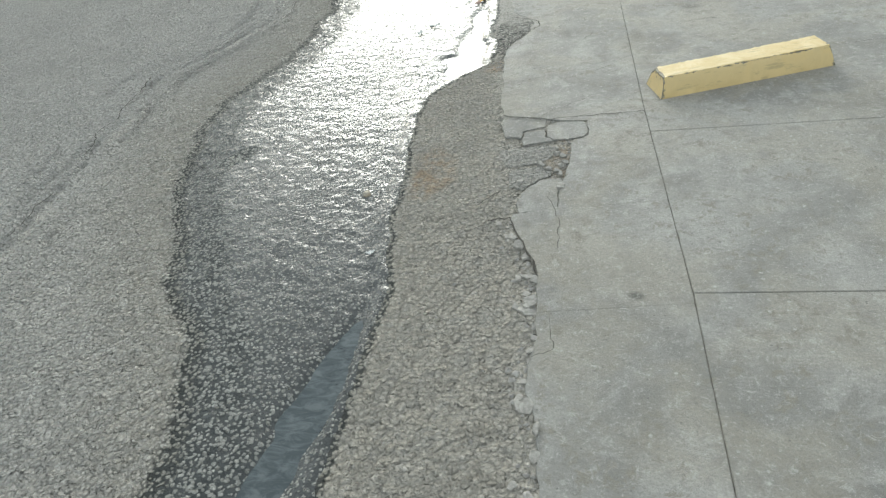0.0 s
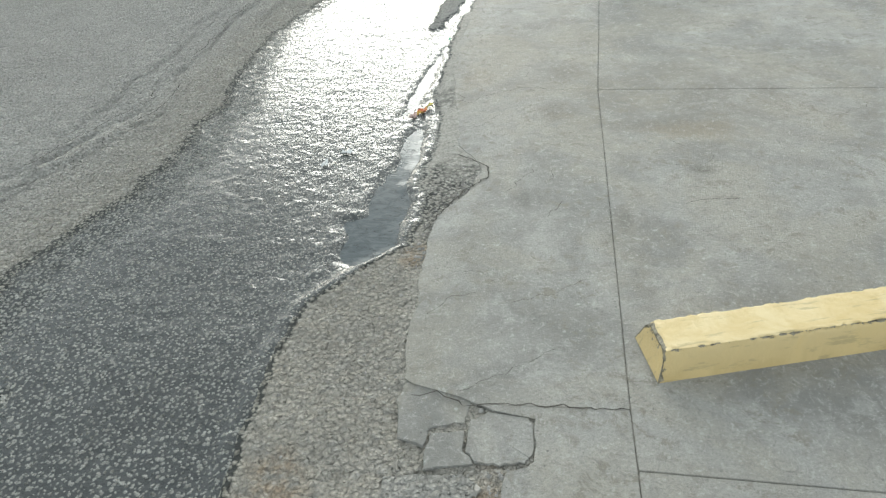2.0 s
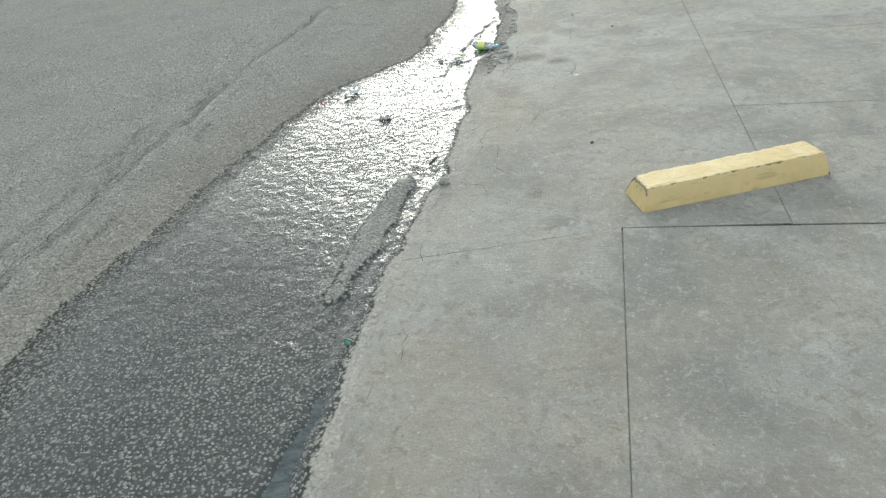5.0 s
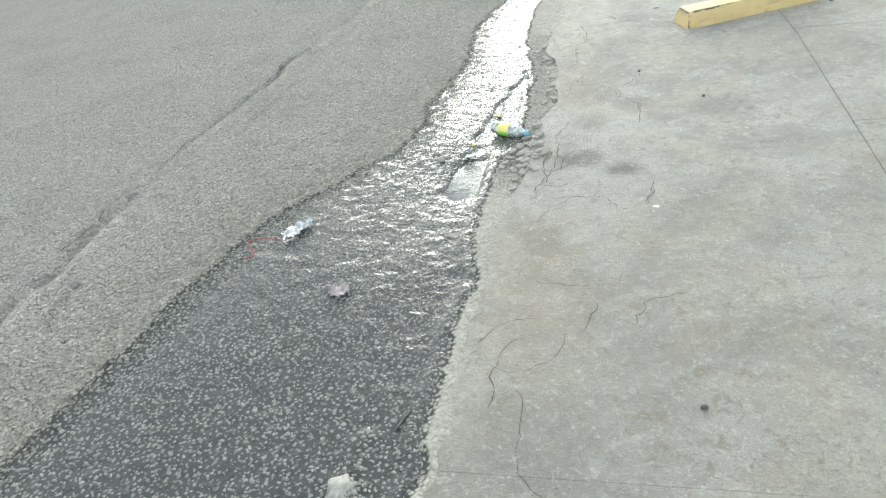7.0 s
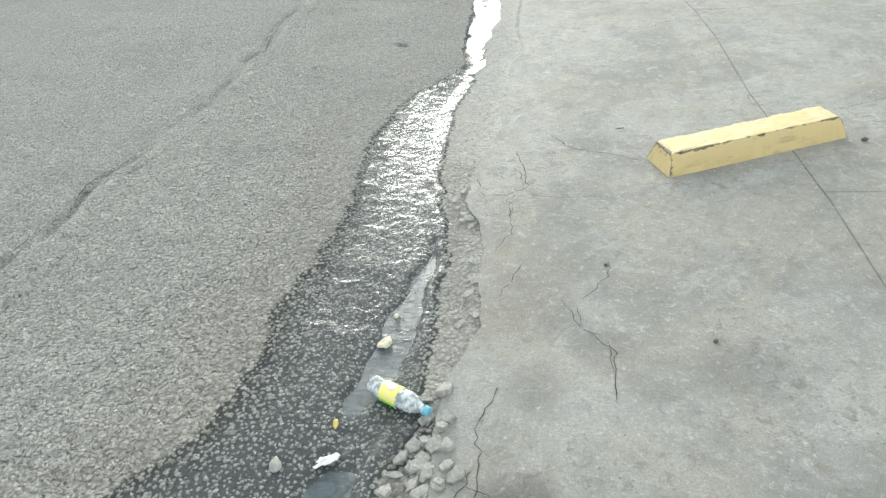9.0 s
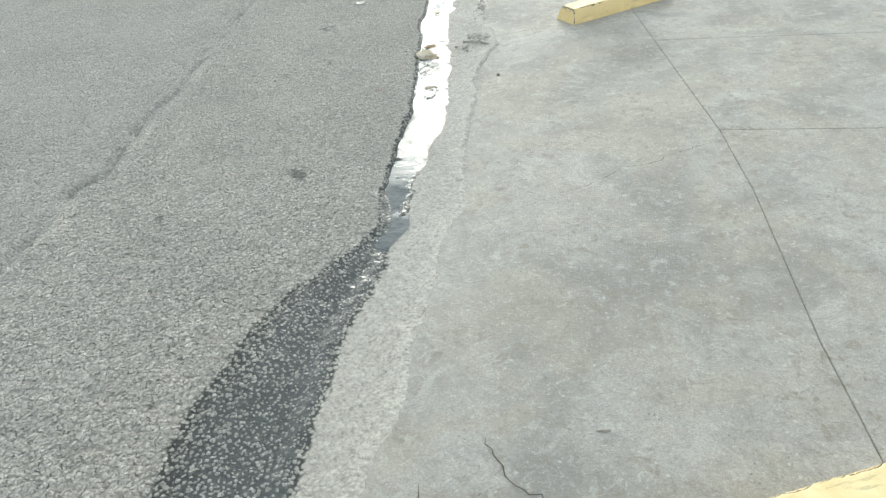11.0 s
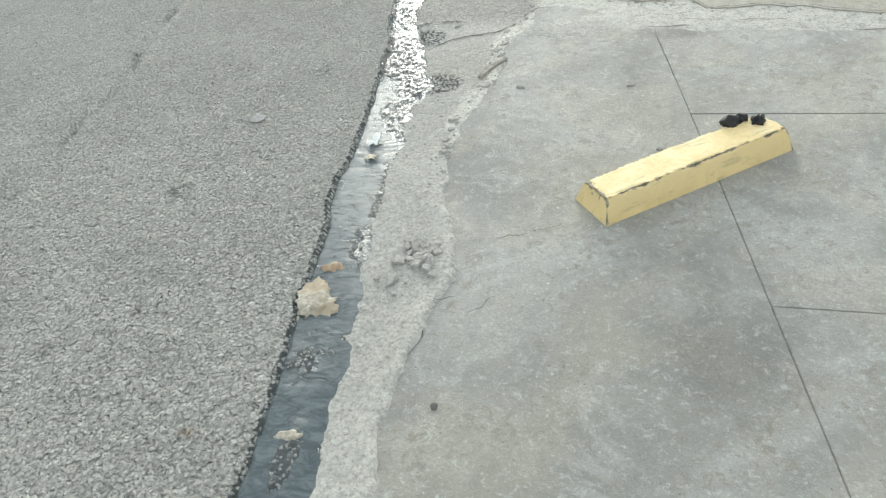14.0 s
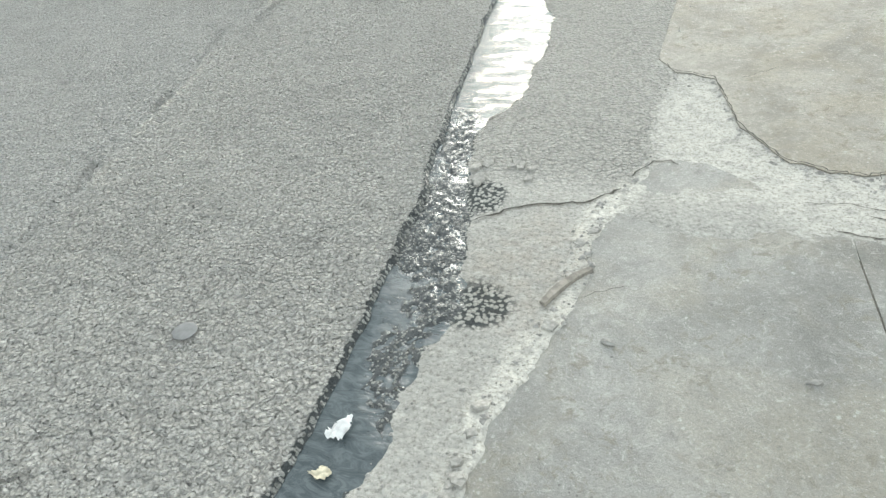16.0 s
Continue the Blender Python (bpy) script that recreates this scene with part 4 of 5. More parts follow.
CRACKS = [
    (((1.04, 10.48), (0.93, 10.54), (0.83, 10.58), (0.7, 10.65), (0.63, 10.79)), 0.006),
    (((0.46, 10.23), (0.47, 9.91), (0.4, 9.78)), 0.004),
    (((0.84, 12.09), (1.03, 12.2), (1.13, 12.31), (1.25, 12.34), (1.39, 12.44), (1.53, 12.52), (1.62, 12.54)), 0.004),
    (((0.53, 11.86), (0.68, 11.98), (0.8, 12.06)), 0.002),
    (((0.44, 15.52), (0.52, 15.57), (0.58, 15.6)), 0.004),
    (((0.22, 4.72), (0.3, 4.66), (0.37, 4.76), (0.55, 4.86), (0.65, 4.87), (0.7, 4.83), (0.94, 4.84)), 0.004),
    (((0.63, 3.05), (0.78, 3.1), (0.9, 3.2)), 0.003),
    (((0.36, 2.6), (0.45, 2.62), (0.53, 2.58), (0.74, 2.6), (1.0, 2.6)), 0.007),
    (((0.4, 8.5), (0.44, 8.75), (0.42, 8.95), (0.47, 9.1)), 0.006),
    (((0.36, 8.42), (0.4, 8.55), (0.37, 8.68), (0.42, 8.8)), 0.006),
    (((0.36, 8.62), (0.43, 8.6), (0.5, 8.66)), 0.007),
    (((0.4, 8.75), (0.47, 8.72), (0.46, 8.6)), 0.006),
    (((0.36, 8.5), (0.46, 8.46), (0.52, 8.5)), 0.005),
    (((2.0, 3.18), (2.4, 3.24), (3.2, 3.4)), 0.005),
    (((1.98, 10.93), (2.45, 11.14), (3.4, 11.5)), 0.006),
    (((0.6, 1.55), (0.61, 1.7), (0.56, 1.95)), 0.004),
    (((0.52, 1.02), (0.6, 1.05), (0.58, 1.2)), 0.004),
    (((1.24, 16.1), (1.5, 16.05), (1.9, 16.02)), 0.007),
    (((0.82, 17.05), (1.0, 17.2)), 0.004),
    (((0.321, 10.249), (0.344, 10.210), (0.438, 10.213), (0.523, 10.271), (0.504, 10.449), (0.460, 10.630)), 0.006),
    (((0.438, 10.213), (0.453, 10.125), (0.459, 10.027)), 0.005),
    (((0.659, 9.513), (0.703, 9.408), (0.719, 9.350), (0.796, 9.325)), 0.004),
    (((0.805, 9.289), (0.808, 9.221), (0.807, 9.158)), 0.004),
    (((0.522, 10.217), (0.665, 10.177), (0.827, 10.179), (0.991, 10.195)), 0.004),
    (((0.442, 9.514), (0.484, 9.620), (0.520, 9.712)), 0.005),
    (((0.319, 10.286), (0.292, 10.406), (0.370, 10.412), (0.437, 10.342)), 0.005),
    (((0.453, 8.364), (0.540, 8.376), (0.657, 8.363), (0.707, 8.276), (0.761, 8.261)), 0.005),
    (((0.838, 8.440), (0.835, 8.376), (0.813, 8.305)), 0.005),
    (((0.709, 9.465), (0.726, 9.362), (0.817, 9.249), (0.807, 9.040)), 0.005),
    (((0.481, 10.436), (0.511, 10.268)), 0.006),
    (((0.430, 7.807), (0.568, 7.780), (0.699, 7.788), (0.737, 7.867)), 0.004),
    (((0.645, 7.684), (0.621, 7.600), (0.596, 7.546)), 0.006),
    (((0.751, 7.575), (0.788, 7.684), (0.842, 7.727), (0.931, 7.750)), 0.004),
    (((0.816, 8.287), (0.842, 8.393), (0.845, 8.484)), 0.005),
    (((0.568, 4.995), (0.581, 5.045), (0.589, 5.097)), 0.004),
    (((0.163, 4.859), (0.199, 4.794), (0.258, 4.734), (0.251, 4.694), (0.194, 4.651)), 0.006),
    (((1.292, 3.687), (1.357, 3.723), (1.505, 3.739)), 0.005),
    (((0.579, 14.203), (0.654, 14.226), (0.753, 14.264), (0.817, 14.301)), 0.005),
    (((0.392, 13.876), (0.487, 13.900)), 0.004),
    (((0.527, 13.812), (0.571, 13.859), (0.616, 13.912)), 0.004),
    (((0.409, 13.767), (0.401, 13.692), (0.380, 13.635)), 0.005),
    (((0.33, 1.75), (0.354, 1.755), (0.421, 1.766), (0.442, 1.67), (0.483, 1.572), (0.518, 1.5), (0.537, 1.4)), 0.016),
    (((0.28, 1.86), (0.312, 1.896), (0.34, 1.94), (0.368, 1.971)), 0.014),
    (((0.26, 4.1), (0.329, 4.081), (0.4, 4.04), (0.465, 3.971), (0.468, 3.883), (0.375, 3.771), (0.321, 3.641), (0.285, 3.544), (0.25, 3.452)), 0.012),
    (((0.5, 2.63), (0.61, 2.7), (0.7, 2.76), (0.8, 2.84)), 0.003),
    (((-0.02, 15.83), (0.101, 15.925), (0.2, 15.97), (0.282, 15.995), (0.351, 16.008), (0.462, 16.12)), 0.016),
    (((0.48, 16.2), (0.536, 16.309), (0.6, 16.34), (0.64, 16.315)), 0.012),
    (((1.15, 16.0), (1.286, 15.985), (1.4, 15.99), (1.55, 15.97)), 0.016),
    (((1.3, 16.31), (1.33, 16.5), (1.31, 16.62)), 0.005),
    (((1.06, 16.14), (1.2, 16.16), (1.3, 16.13), (1.42, 16.18)), 0.006),
]
rnd = random.Random(5)
for k in range(14):
    y = rnd.choice((rnd.uniform(4.2, 10.6), rnd.uniform(6.4, 10.2)))
    x, a = broken(y) + abs(rnd.gauss(0.05, 0.1)) + 0.01, rnd.choice((90, 90, 20, -30, 150)) + rnd.uniform(-25, 25)
    pts = [(x, y)]
    for q in range(rnd.randint(3, 7)):
        a += rnd.uniform(-45, 45)
        x, y = x + 0.05 * math.cos(radians(a)), y + 0.06 * math.sin(radians(a))
        if x > broken(y) + 0.01:
            pts.append((x, y))
    if len(pts) > 2:
        CRACKS.append((tuple(pts), rnd.uniform(0.002, 0.005)))
for k in range(12):
    x, y, a = rnd.uniform(0.5, 2.3), rnd.uniform(2.9, 4.7), rnd.uniform(0, 360)
    pts = [(x, y)]
    for q in range(rnd.randint(2, 6)):
        a += rnd.uniform(-60, 60)
        x, y = x + 0.045 * math.cos(radians(a)), y + 0.045 * math.sin(radians(a))
        pts.append((x, y))
    CRACKS.append((tuple(pts), rnd.uniform(0.002, 0.004)))
# this ribbon draws the rim's shadow line together with the crack there
CRACKS.append((tuple(LIP_CRACK_SHADE), 0.009))
for k, (pts, wd) in enumerate(CRACKS):
    ribbon("crack", pts, wd, 0.0035 if pts[0][1] < 17 else 0.016, pavement, CRACK, 100 + k)


for k in range(26):
    y = -0.5 + k * 0.72 + rnd.uniform(-0.2, 0.2)
    off = rnd.choice((0.0, 0.0, 0.02, -0.05, 0.14)) + rnd.gauss(0, 0.02)
    pts = []
    for q in range(rnd.randint(4, 9)):
        yy = y + q * 0.13
        pts.append((float(np.interp(yy, rows_y, SEAM_Y)) + off + rnd.gauss(0, 0.018), yy))
    if y > 10.4:
        continue
    zz = 0.0345
    ribbon("crack", pts, rnd.uniform(0.005, 0.014), zz, road, CRACK, 400 + k)


# ---- parts and things ----
def part(name, bm, mat, parent=None, label="", smooth_faces=True):
    me = bpy.data.meshes.new(name)
    bm.to_mesh(me)
    bm.free()
    me.materials.append(mat)
    if smooth_faces:
        me.polygons.foreach_set("use_smooth", np.ones(len(me.polygons), bool))
    ob = new(name, me)
    if parent is not None:
        ob.parent = parent
    if label:
        tagged(ob, label)
    return ob


def wheel_stop(front, angle, seed, label, length=0.86, depth=0.2, height=0.097, chip=1.0):
    """A cast concrete stop: sloping sides, chipped upper edges, bare grey ends."""
    nx, prof = 120, []
    d2, slope = depth / 2, 0.032
    # profile from front foot over the top to back foot: (y, z, edge weight, side tone)
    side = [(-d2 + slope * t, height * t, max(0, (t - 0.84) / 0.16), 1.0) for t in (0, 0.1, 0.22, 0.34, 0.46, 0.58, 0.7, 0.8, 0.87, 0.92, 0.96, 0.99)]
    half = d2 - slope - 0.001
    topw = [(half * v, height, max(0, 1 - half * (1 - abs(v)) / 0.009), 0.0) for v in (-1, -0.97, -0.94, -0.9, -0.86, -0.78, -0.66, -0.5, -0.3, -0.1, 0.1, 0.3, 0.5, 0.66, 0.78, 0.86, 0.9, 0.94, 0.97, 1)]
    back = [(-a, b, c, d) for a, b, c, d in reversed(side)]
    prof = side + topw + back
    bm = bmesh.new()
    wear_l = bm.verts.layers.float.new("wear")
    side_tone_l = bm.verts.layers.float.new("side_tone")
    rings = []
    for i in range(nx + 1):
        u = i / nx
        x = u * length
        end = min(x, length - x)
        ring = []
        for (py, pz, ed, side_k) in prof:
            t = pz / height
            xx = x + 0.024 * t * (1 if u < 0.5 else -1) * max(0, 1 - end / 0.06)
            nse = float(fbm(xx * 16 + seed * 7, py * 16 + pz * 13, seed, 3))
            rough = float(fbm(xx * 60 + seed * 3, py * 60 + pz * 50, seed + 5, 2))
            endness = max(0, 1 - end / 0.03)
            w = max(ed, 0.75 * endness * t) + 0.2 * nse
            drop = chip * 0.008 * max(0, ed) * max(0, 0.4 + nse * 1.4 + rough * 1.2) + 0.012 * chip * endness * t * max(0, 0.5 + nse)
            v = bm.verts.new((xx + 0.0012 * rough, py * (1 - 0.06 * drop / 0.007 * ed) + 0.001 * rough, max(0, pz - drop + 0.0012 * rough * (pz > 0))))
            v[wear_l] = float(np.clip(max(ed * (0.28 + 0.32 * chip + 0.5 * nse + 0.4 * rough), endness * max(t * (0.9 + nse), 0.6 + nse)), 0, 1)) if (ed > 0 or endness > 0) else max(0.0, 0.2 * (chip - 0.85))
            v[side_tone_l] = side_k * (0.5 + 0.5 * (1 - t))
            ring.append(v)
        rings.append(ring)
    n = len(prof)
    for a, b in zip(rings, rings[1:]):
        for j in range(n - 1):
            bm.faces.new((a[j], b[j], b[j + 1], a[j + 1]))
    root = new("wheel_stop")
    for ring, flip in ((rings[0], False), (rings[-1], True)):
        eb = bmesh.new()
        wl, gl = eb.verts.layers.float.new("wear"), eb.verts.layers.float.new("side_tone")
        outer, inner = [], []
        for v in ring:
            o = eb.verts.new(v.co)
            o[wl], o[gl] = v[wear_l], 0.5
            q_ = eb.verts.new((v.co.x, v.co.y * 0.9, v.co.z * 0.88 + 0.003))
            q_[wl], q_[gl] = (0.5 if v.co.z > 0.7 * height else 0.1), 0.7
            outer.append(o)
            inner.append(q_)
        for k in range(n):
            q = (k + 1) % n
            eb.faces.new((outer[k], outer[q], inner[q], inner[k]) if flip else (outer[q], outer[k], inner[k], inner[q]))
        eb.faces.new(list(reversed(inner)) if flip else inner)
        bmesh.ops.triangulate(eb, faces=[f for f in eb.faces if len(f.verts) > 4])
        part("end_face", eb, YELLOW, root, "painted end face with a bare chipped rim", smooth_faces=False)
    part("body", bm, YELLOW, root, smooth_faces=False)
    c, s = math.cos(radians(angle)), math.sin(radians(angle))
    root.matrix_world = pose(front[0] - s * d2, front[1] + c * d2, 0.0, 0, 0, angle)
    tagged(root, label, "wheel stop", "yellow wheel stops on the pavement")
    return root


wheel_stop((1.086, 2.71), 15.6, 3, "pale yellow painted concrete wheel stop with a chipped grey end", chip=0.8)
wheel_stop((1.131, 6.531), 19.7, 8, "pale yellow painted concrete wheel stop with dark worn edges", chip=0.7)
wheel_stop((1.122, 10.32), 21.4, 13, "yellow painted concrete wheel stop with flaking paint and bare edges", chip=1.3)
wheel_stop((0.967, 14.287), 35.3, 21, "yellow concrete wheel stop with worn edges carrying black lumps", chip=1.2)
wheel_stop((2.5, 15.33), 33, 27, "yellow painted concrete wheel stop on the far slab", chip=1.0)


def lump(name, at, size, seed, mat, label, category, turn=0.0, rough=0.35, group="", sub=2, z=None, sharp=False):
    """A small irregular solid resting on the ground."""
    bm = bmesh.new()
    bmesh.ops.create_icosphere(bm, subdivisions=sub, radius=1.0)
    for v in bm.verts:
        c = v.co.copy()
        d = noise.noise(c * 1.3 + Vector((seed * 3.1, seed * 1.7, 0))) + 0.5 * noise.noise(c * 3.1 + Vector((seed, 0, seed))) + (0.5 * noise.noise(c * 6.3 + Vector((0, seed, 2))) + 0.4 * noise.noise(c * 15 + Vector((seed, 4, 2))) if sub > 2 else 0)
        if sharp:
            d = round(d * 3) / 3
        c *= 1 + rough * d
        v.co = Vector((c.x * size[0], c.y * size[1], max(c.z, -0.55) * size[2]))
    low = min(v.co.z for v in bm.verts)
    for v in bm.verts:
        v.co.z -= low
    ob = part(name, bm, mat, smooth_faces=not sharp)
    ob.matrix_world = pose(at[0], at[1], ground_z(*at) if z is None else z, 0, 0, turn)
    return tagged(ob, label, category, group)


def ground_z(x, y):
    xa, ya = np.array([float(x)]), np.array([float(y)])
    if x > broken(y) and y < 16:
        return 0.0
    return float(joined(xa, ya, base_z(xa, ya), edge_x(ya))[0]) - 0.002


def sheet_scrap(name, at, size, seed, mat, label, category, turn=0.0, crumple=0.3, z=None, thick=0.0015):
    """A crumpled thin scrap with thickness and an uneven outline."""
    rnd = random.Random(seed)
    n = 14
    bm = bmesh.new()
    tops, bots = {}, {}
    for i in range(n + 1):
        for j in range(n + 1):
            u, v = i / n * 2 - 1, j / n * 2 - 1
            r = math.hypot(u, v)
            if r > 0.78 + 0.28 * noise.noise(Vector((u * 1.6 + seed, v * 1.6, 0.3))):
                continue
            h = crumple * min(size) * (0.55 + noise.noise(Vector((u * 2.2 + seed * 2, v * 2.2, 0))) + 0.5 * noise.noise(Vector((u * 5, v * 5 + seed, 1))))
            h = max(0.0, h)
            x, y = u * size[0] / 2 * (1 + 0.15 * rnd.uniform(-1, 1)), v * size[1] / 2
            tops[i, j] = bm.verts.new((x, y, h + thick))
            bots[i, j] = bm.verts.new((x, y, h))
    for i in range(n):
        for j in range(n):
            q = [(i, j), (i + 1, j), (i + 1, j + 1), (i, j + 1)]
            if all(k in tops for k in q):
                bm.faces.new([tops[k] for k in q])
                bm.faces.new([bots[k] for k in reversed(q)])
    loose = [v for v in bm.verts if not v.link_faces]
    bmesh.ops.delete(bm, geom=loose, context="VERTS")
    ob = part(name, bm, mat)
    ob.matrix_world = pose(at[0], at[1], (ground_z(*at) if z is None else z) + 0.007, 0, 0, turn)
    return tagged(ob, label, category)


def stick(at, to, width, thick, mat, label, seed, name="wood_splinter"):
    """A flat tapering splinter."""
    dx, dy = to[0] - at[0], to[1] - at[1]
    l = math.hypot(dx, dy)
    bm = bmesh.new()
    prev = None
    for i in range(13):
        t = i / 12
        w = width / 2 * (0.45 + 0.55 * math.sin(math.pi * min(1, 0.2 + t * 0.7))) * (1 + 0.15 * noise.noise(Vector((t * 9, seed, 0))))
        bow = 0.07 * l * math.sin(math.pi * t)
        h = thick * (1 + 0.3 * noise.noise(Vector((t * 6, seed, 3))))
        ring = [bm.verts.new(c) for c in ((l * t, bow - w, 0), (l * t, bow - 0.8 * w, h), (l * t, bow + 0.8 * w, h), (l * t, bow + w, 0))]
        if prev:
            for k in range(4):
                bm.faces.new((prev[k], prev[(k + 1) % 4], ring[(k + 1) % 4], ring[k]))
        else:
            bm.faces.new(list(reversed(ring)))
        prev = ring
    bm.faces.new(prev)
    bmesh.ops.recalc_face_normals(bm, faces=bm.faces)
    ob = part(name, bm, mat, smooth_faces=False)
    ob.matrix_world = pose(at[0], at[1], ground_z(*at) + 0.006, 0, 0, math.degrees(math.atan2(dy, dx)))
    return tagged(ob, label, "stick")


# bottle lying across the wet edge
def bottle(at, turn):
    root = new("plastic_bottle")
    tagged(root, "clear crushed plastic drink bottle with yellow-green label and blue cap", "bottle")
    prof = [(0.0, 0.006), (0.0, 0.022), (0.004, 0.029), (0.02, 0.032), (0.03, 0.0305), (0.045, 0.0325), (0.06, 0.031), (0.075, 0.0325), (0.12, 0.0325), (0.13, 0.0335), (0.15, 0.032), (0.168, 0.027), (0.185, 0.018), (0.196, 0.0125), (0.202, 0.0125), (0.203, 0.0165), (0.206, 0.0165), (0.207, 0.012), (0.212, 0.012)]

    def lathe(p, n=36, dent=0.0, close=False, arc=(0, 360)):
        bm = bmesh.new()
        rings = []
        for (x, r) in p:
            ring = []
            for i in range(n):
                a = radians(arc[0] + (arc[1] - arc[0]) * i / n)
                k = 1 - dent * max(0, noise.noise(Vector((x * 28, math.cos(a) * 1.2, math.sin(a) * 1.2)))) * (r > 0.02)
                ring.append(bm.verts.new((x, r * k * math.cos(a), r * k * math.sin(a))))
            rings.append(ring)
        for a_, b_ in zip(rings, rings[1:]):
            for i in range(n):
                bm.faces.new((a_[i], a_[(i + 1) % n], b_[(i + 1) % n], b_[i]))
        if close:
            bm.faces.new(list(reversed(rings[0])))
            bm.faces.new(rings[-1])
        return bm

    part("bottle_body", lathe(prof, dent=0.3), clear_plastic(), root)
    label_m, nt, p = material("bottle_label")
    co = place(nt)
    n0 = noise_tex(nt, co, 55, 3)
    sep = nt.nodes.new("ShaderNodeSeparateXYZ")
    nt.links.new(co, sep.inputs[0])
    col = mix(nt, ramp(nt, sep.outputs[2], 0.006, -0.002), (0.8, 0.74, 0.22), (0.3, 0.7, 0.08))
    col = mix(nt, ramp(nt, n0, 0.58, 0.66, 0.0, 0.7), col, (0.75, 0.6, 0.62))
    nt.links.new(col, p.inputs["Base Color"])
    p.inputs["Roughness"].default_value = 0.35
    part("label", lathe([(0.052, 0.0327), (0.053, 0.0334), (0.115, 0.0336), (0.116, 0.0328)], dent=0.22), label_m, root, "yellow and green printed paper label")
    em, nt, p = material("label_emblem")
    p.inputs["Base Color"].default_value = (0.78, 0.6, 0.66, 1)
    bm = bmesh.new()
    bmesh.ops.create_uvsphere(bm, u_segments=16, v_segments=8, radius=1)
    for v in bm.verts:
        v.co = Vector((0.085 + v.co.x * 0.017, v.co.y * 0.012, 0.0328 + v.co.z * 0.002))
    part("label_emblem", bm, em, root, "pale pink oval printed on the label")
    cap = plain("blue_cap", (0.16, 0.4, 0.5), 0.4, 0.1)
    part("cap", lathe([(0.206, 0.0148), (0.2065, 0.0152), (0.222, 0.015), (0.2235, 0.0135)], close=True), cap, root, "ribbed blue plastic cap")
    part("tamper_ring", lathe([(0.199, 0.0146), (0.1995, 0.015), (0.2025, 0.015), (0.203, 0.0146)]), cap, root, "blue plastic ring")
    root.matrix_world = pose(at[0], at[1], ground_z(*at) + 0.036, 0, 0, turn)


bottle((0.085, 9.095), -29)

WHITE = plain("dirty_white_plastic", (0.78, 0.78, 0.76), 0.35, 0.15, 50, 0.002)
ORANGE = plain("orange_peel", (0.62, 0.2, 0.09), 0.5, 0.3, 60, 0.002, second=(0.65, 0.42, 0.1))
PEEL_TIP = plain("yellow_peel", (0.62, 0.52, 0.12), 0.5, 0.25, 60, 0.002)
PEEL_TAIL = plain("pale_peel", (0.55, 0.4, 0.36), 0.6, 0.3, 60, 0.003)
CLEAR = clear_plastic()
CREAM = plain("cream_foam", (0.6, 0.55, 0.42), 0.8, 0.2, 40, 0.004)
SAND = plain("sandy_rock", (0.37, 0.34, 0.28), 0.9, 0.35, 60, 0.008, second=(0.32, 0.27, 0.2))
RUSTY = plain("rusty_rock", (0.32, 0.23, 0.15), 0.85, 0.35, 60, 0.008, second=(0.38, 0.32, 0.25))
BLACK = plain("black_rubber", (0.02, 0.02, 0.02), 0.6, 0.3, 40, 0.003)
TARRY = plain("tar", (0.1, 0.1, 0.092), 0.8, 0.3, 50, 0.003)
BARK = plain("weathered_wood", (0.24, 0.22, 0.19), 0.85, 0.3, 30, 0.003)
PINK = plain("faded_pink_cloth", (0.38, 0.33, 0.335), 0.85, 0.25, 40, 0.004)
RED = plain("dull_red_thread", (0.3, 0.1, 0.11), 0.8, 0.3, 50)
LEAFY = plain("dry_leaf", (0.5, 0.42, 0.12), 0.6, 0.3, 40)
GREEN = plain("green_plastic", (0.05, 0.35, 0.2), 0.4, 0.2, 40)
CEMENT = plain("pale_cement", (0.33, 0.325, 0.3), 0.9, 0.25, 30, 0.004)
BROKEN = plain("broken_concrete", (0.33, 0.318, 0.29), 0.88, 0.3, 45, 0.004)

sheet_scrap("plastic_scrap", (-0.12, 1.6), (0.05, 0.03), 5, WHITE, "small white plastic scrap on wet asphalt", "litter", 10)
lump("stone", (-0.24, 2.04), (0.02, 0.026, 0.012), 6, SAND, "small tan stone in a shallow puddle", "stone", 30)
peel = new("fruit_peel")
for nm, dx_, dy_, size_, sd_, mat_, lab_ in (("peel_tip", 0.036, 0.062, (0.028, 0.085), 7, PEEL_TIP, "yellow-green pointed tip"), ("peel_flesh", 0.0, 0.0, (0.06, 0.1), 8, ORANGE, "orange-red torn middle"), ("peel_tail", -0.036, -0.056, (0.06, 0.06), 9, PEEL_TAIL, "pale pink shrivelled end")):
    bit = sheet_scrap(nm, (0.04 + dx_, 4.61 + dy_), size_, sd_, mat_, lab_, "", -32, 0.3)
    bit.parent = peel
tagged(peel, "orange and yellow torn fruit peel at the water's edge", "fruit peel")
sheet_scrap("plastic_scrap", (-0.33, 4.02), (0.045, 0.07), 9, WHITE, "small crumpled white plastic scrap on wet asphalt", "litter", -15, 0.4)
sheet_scrap("plastic_scrap", (-0.25, 4.14), (0.085, 0.045), 10, WHITE, "small crumpled white plastic scrap on wet asphalt", "litter", 10, 0.4)
sheet_scrap("plastic_scrap", (0.04, 5.69), (0.025, 0.03), 12, GREEN, "tiny green plastic scrap at the water's edge", "litter", 10, 0.4)
bag = new("plastic_bag")
sheet_scrap("bag_film", (-0.64, 8.17), (0.1, 0.24), 14, CLEAR, "crumpled clear film", "", -30, 0.28).parent = bag
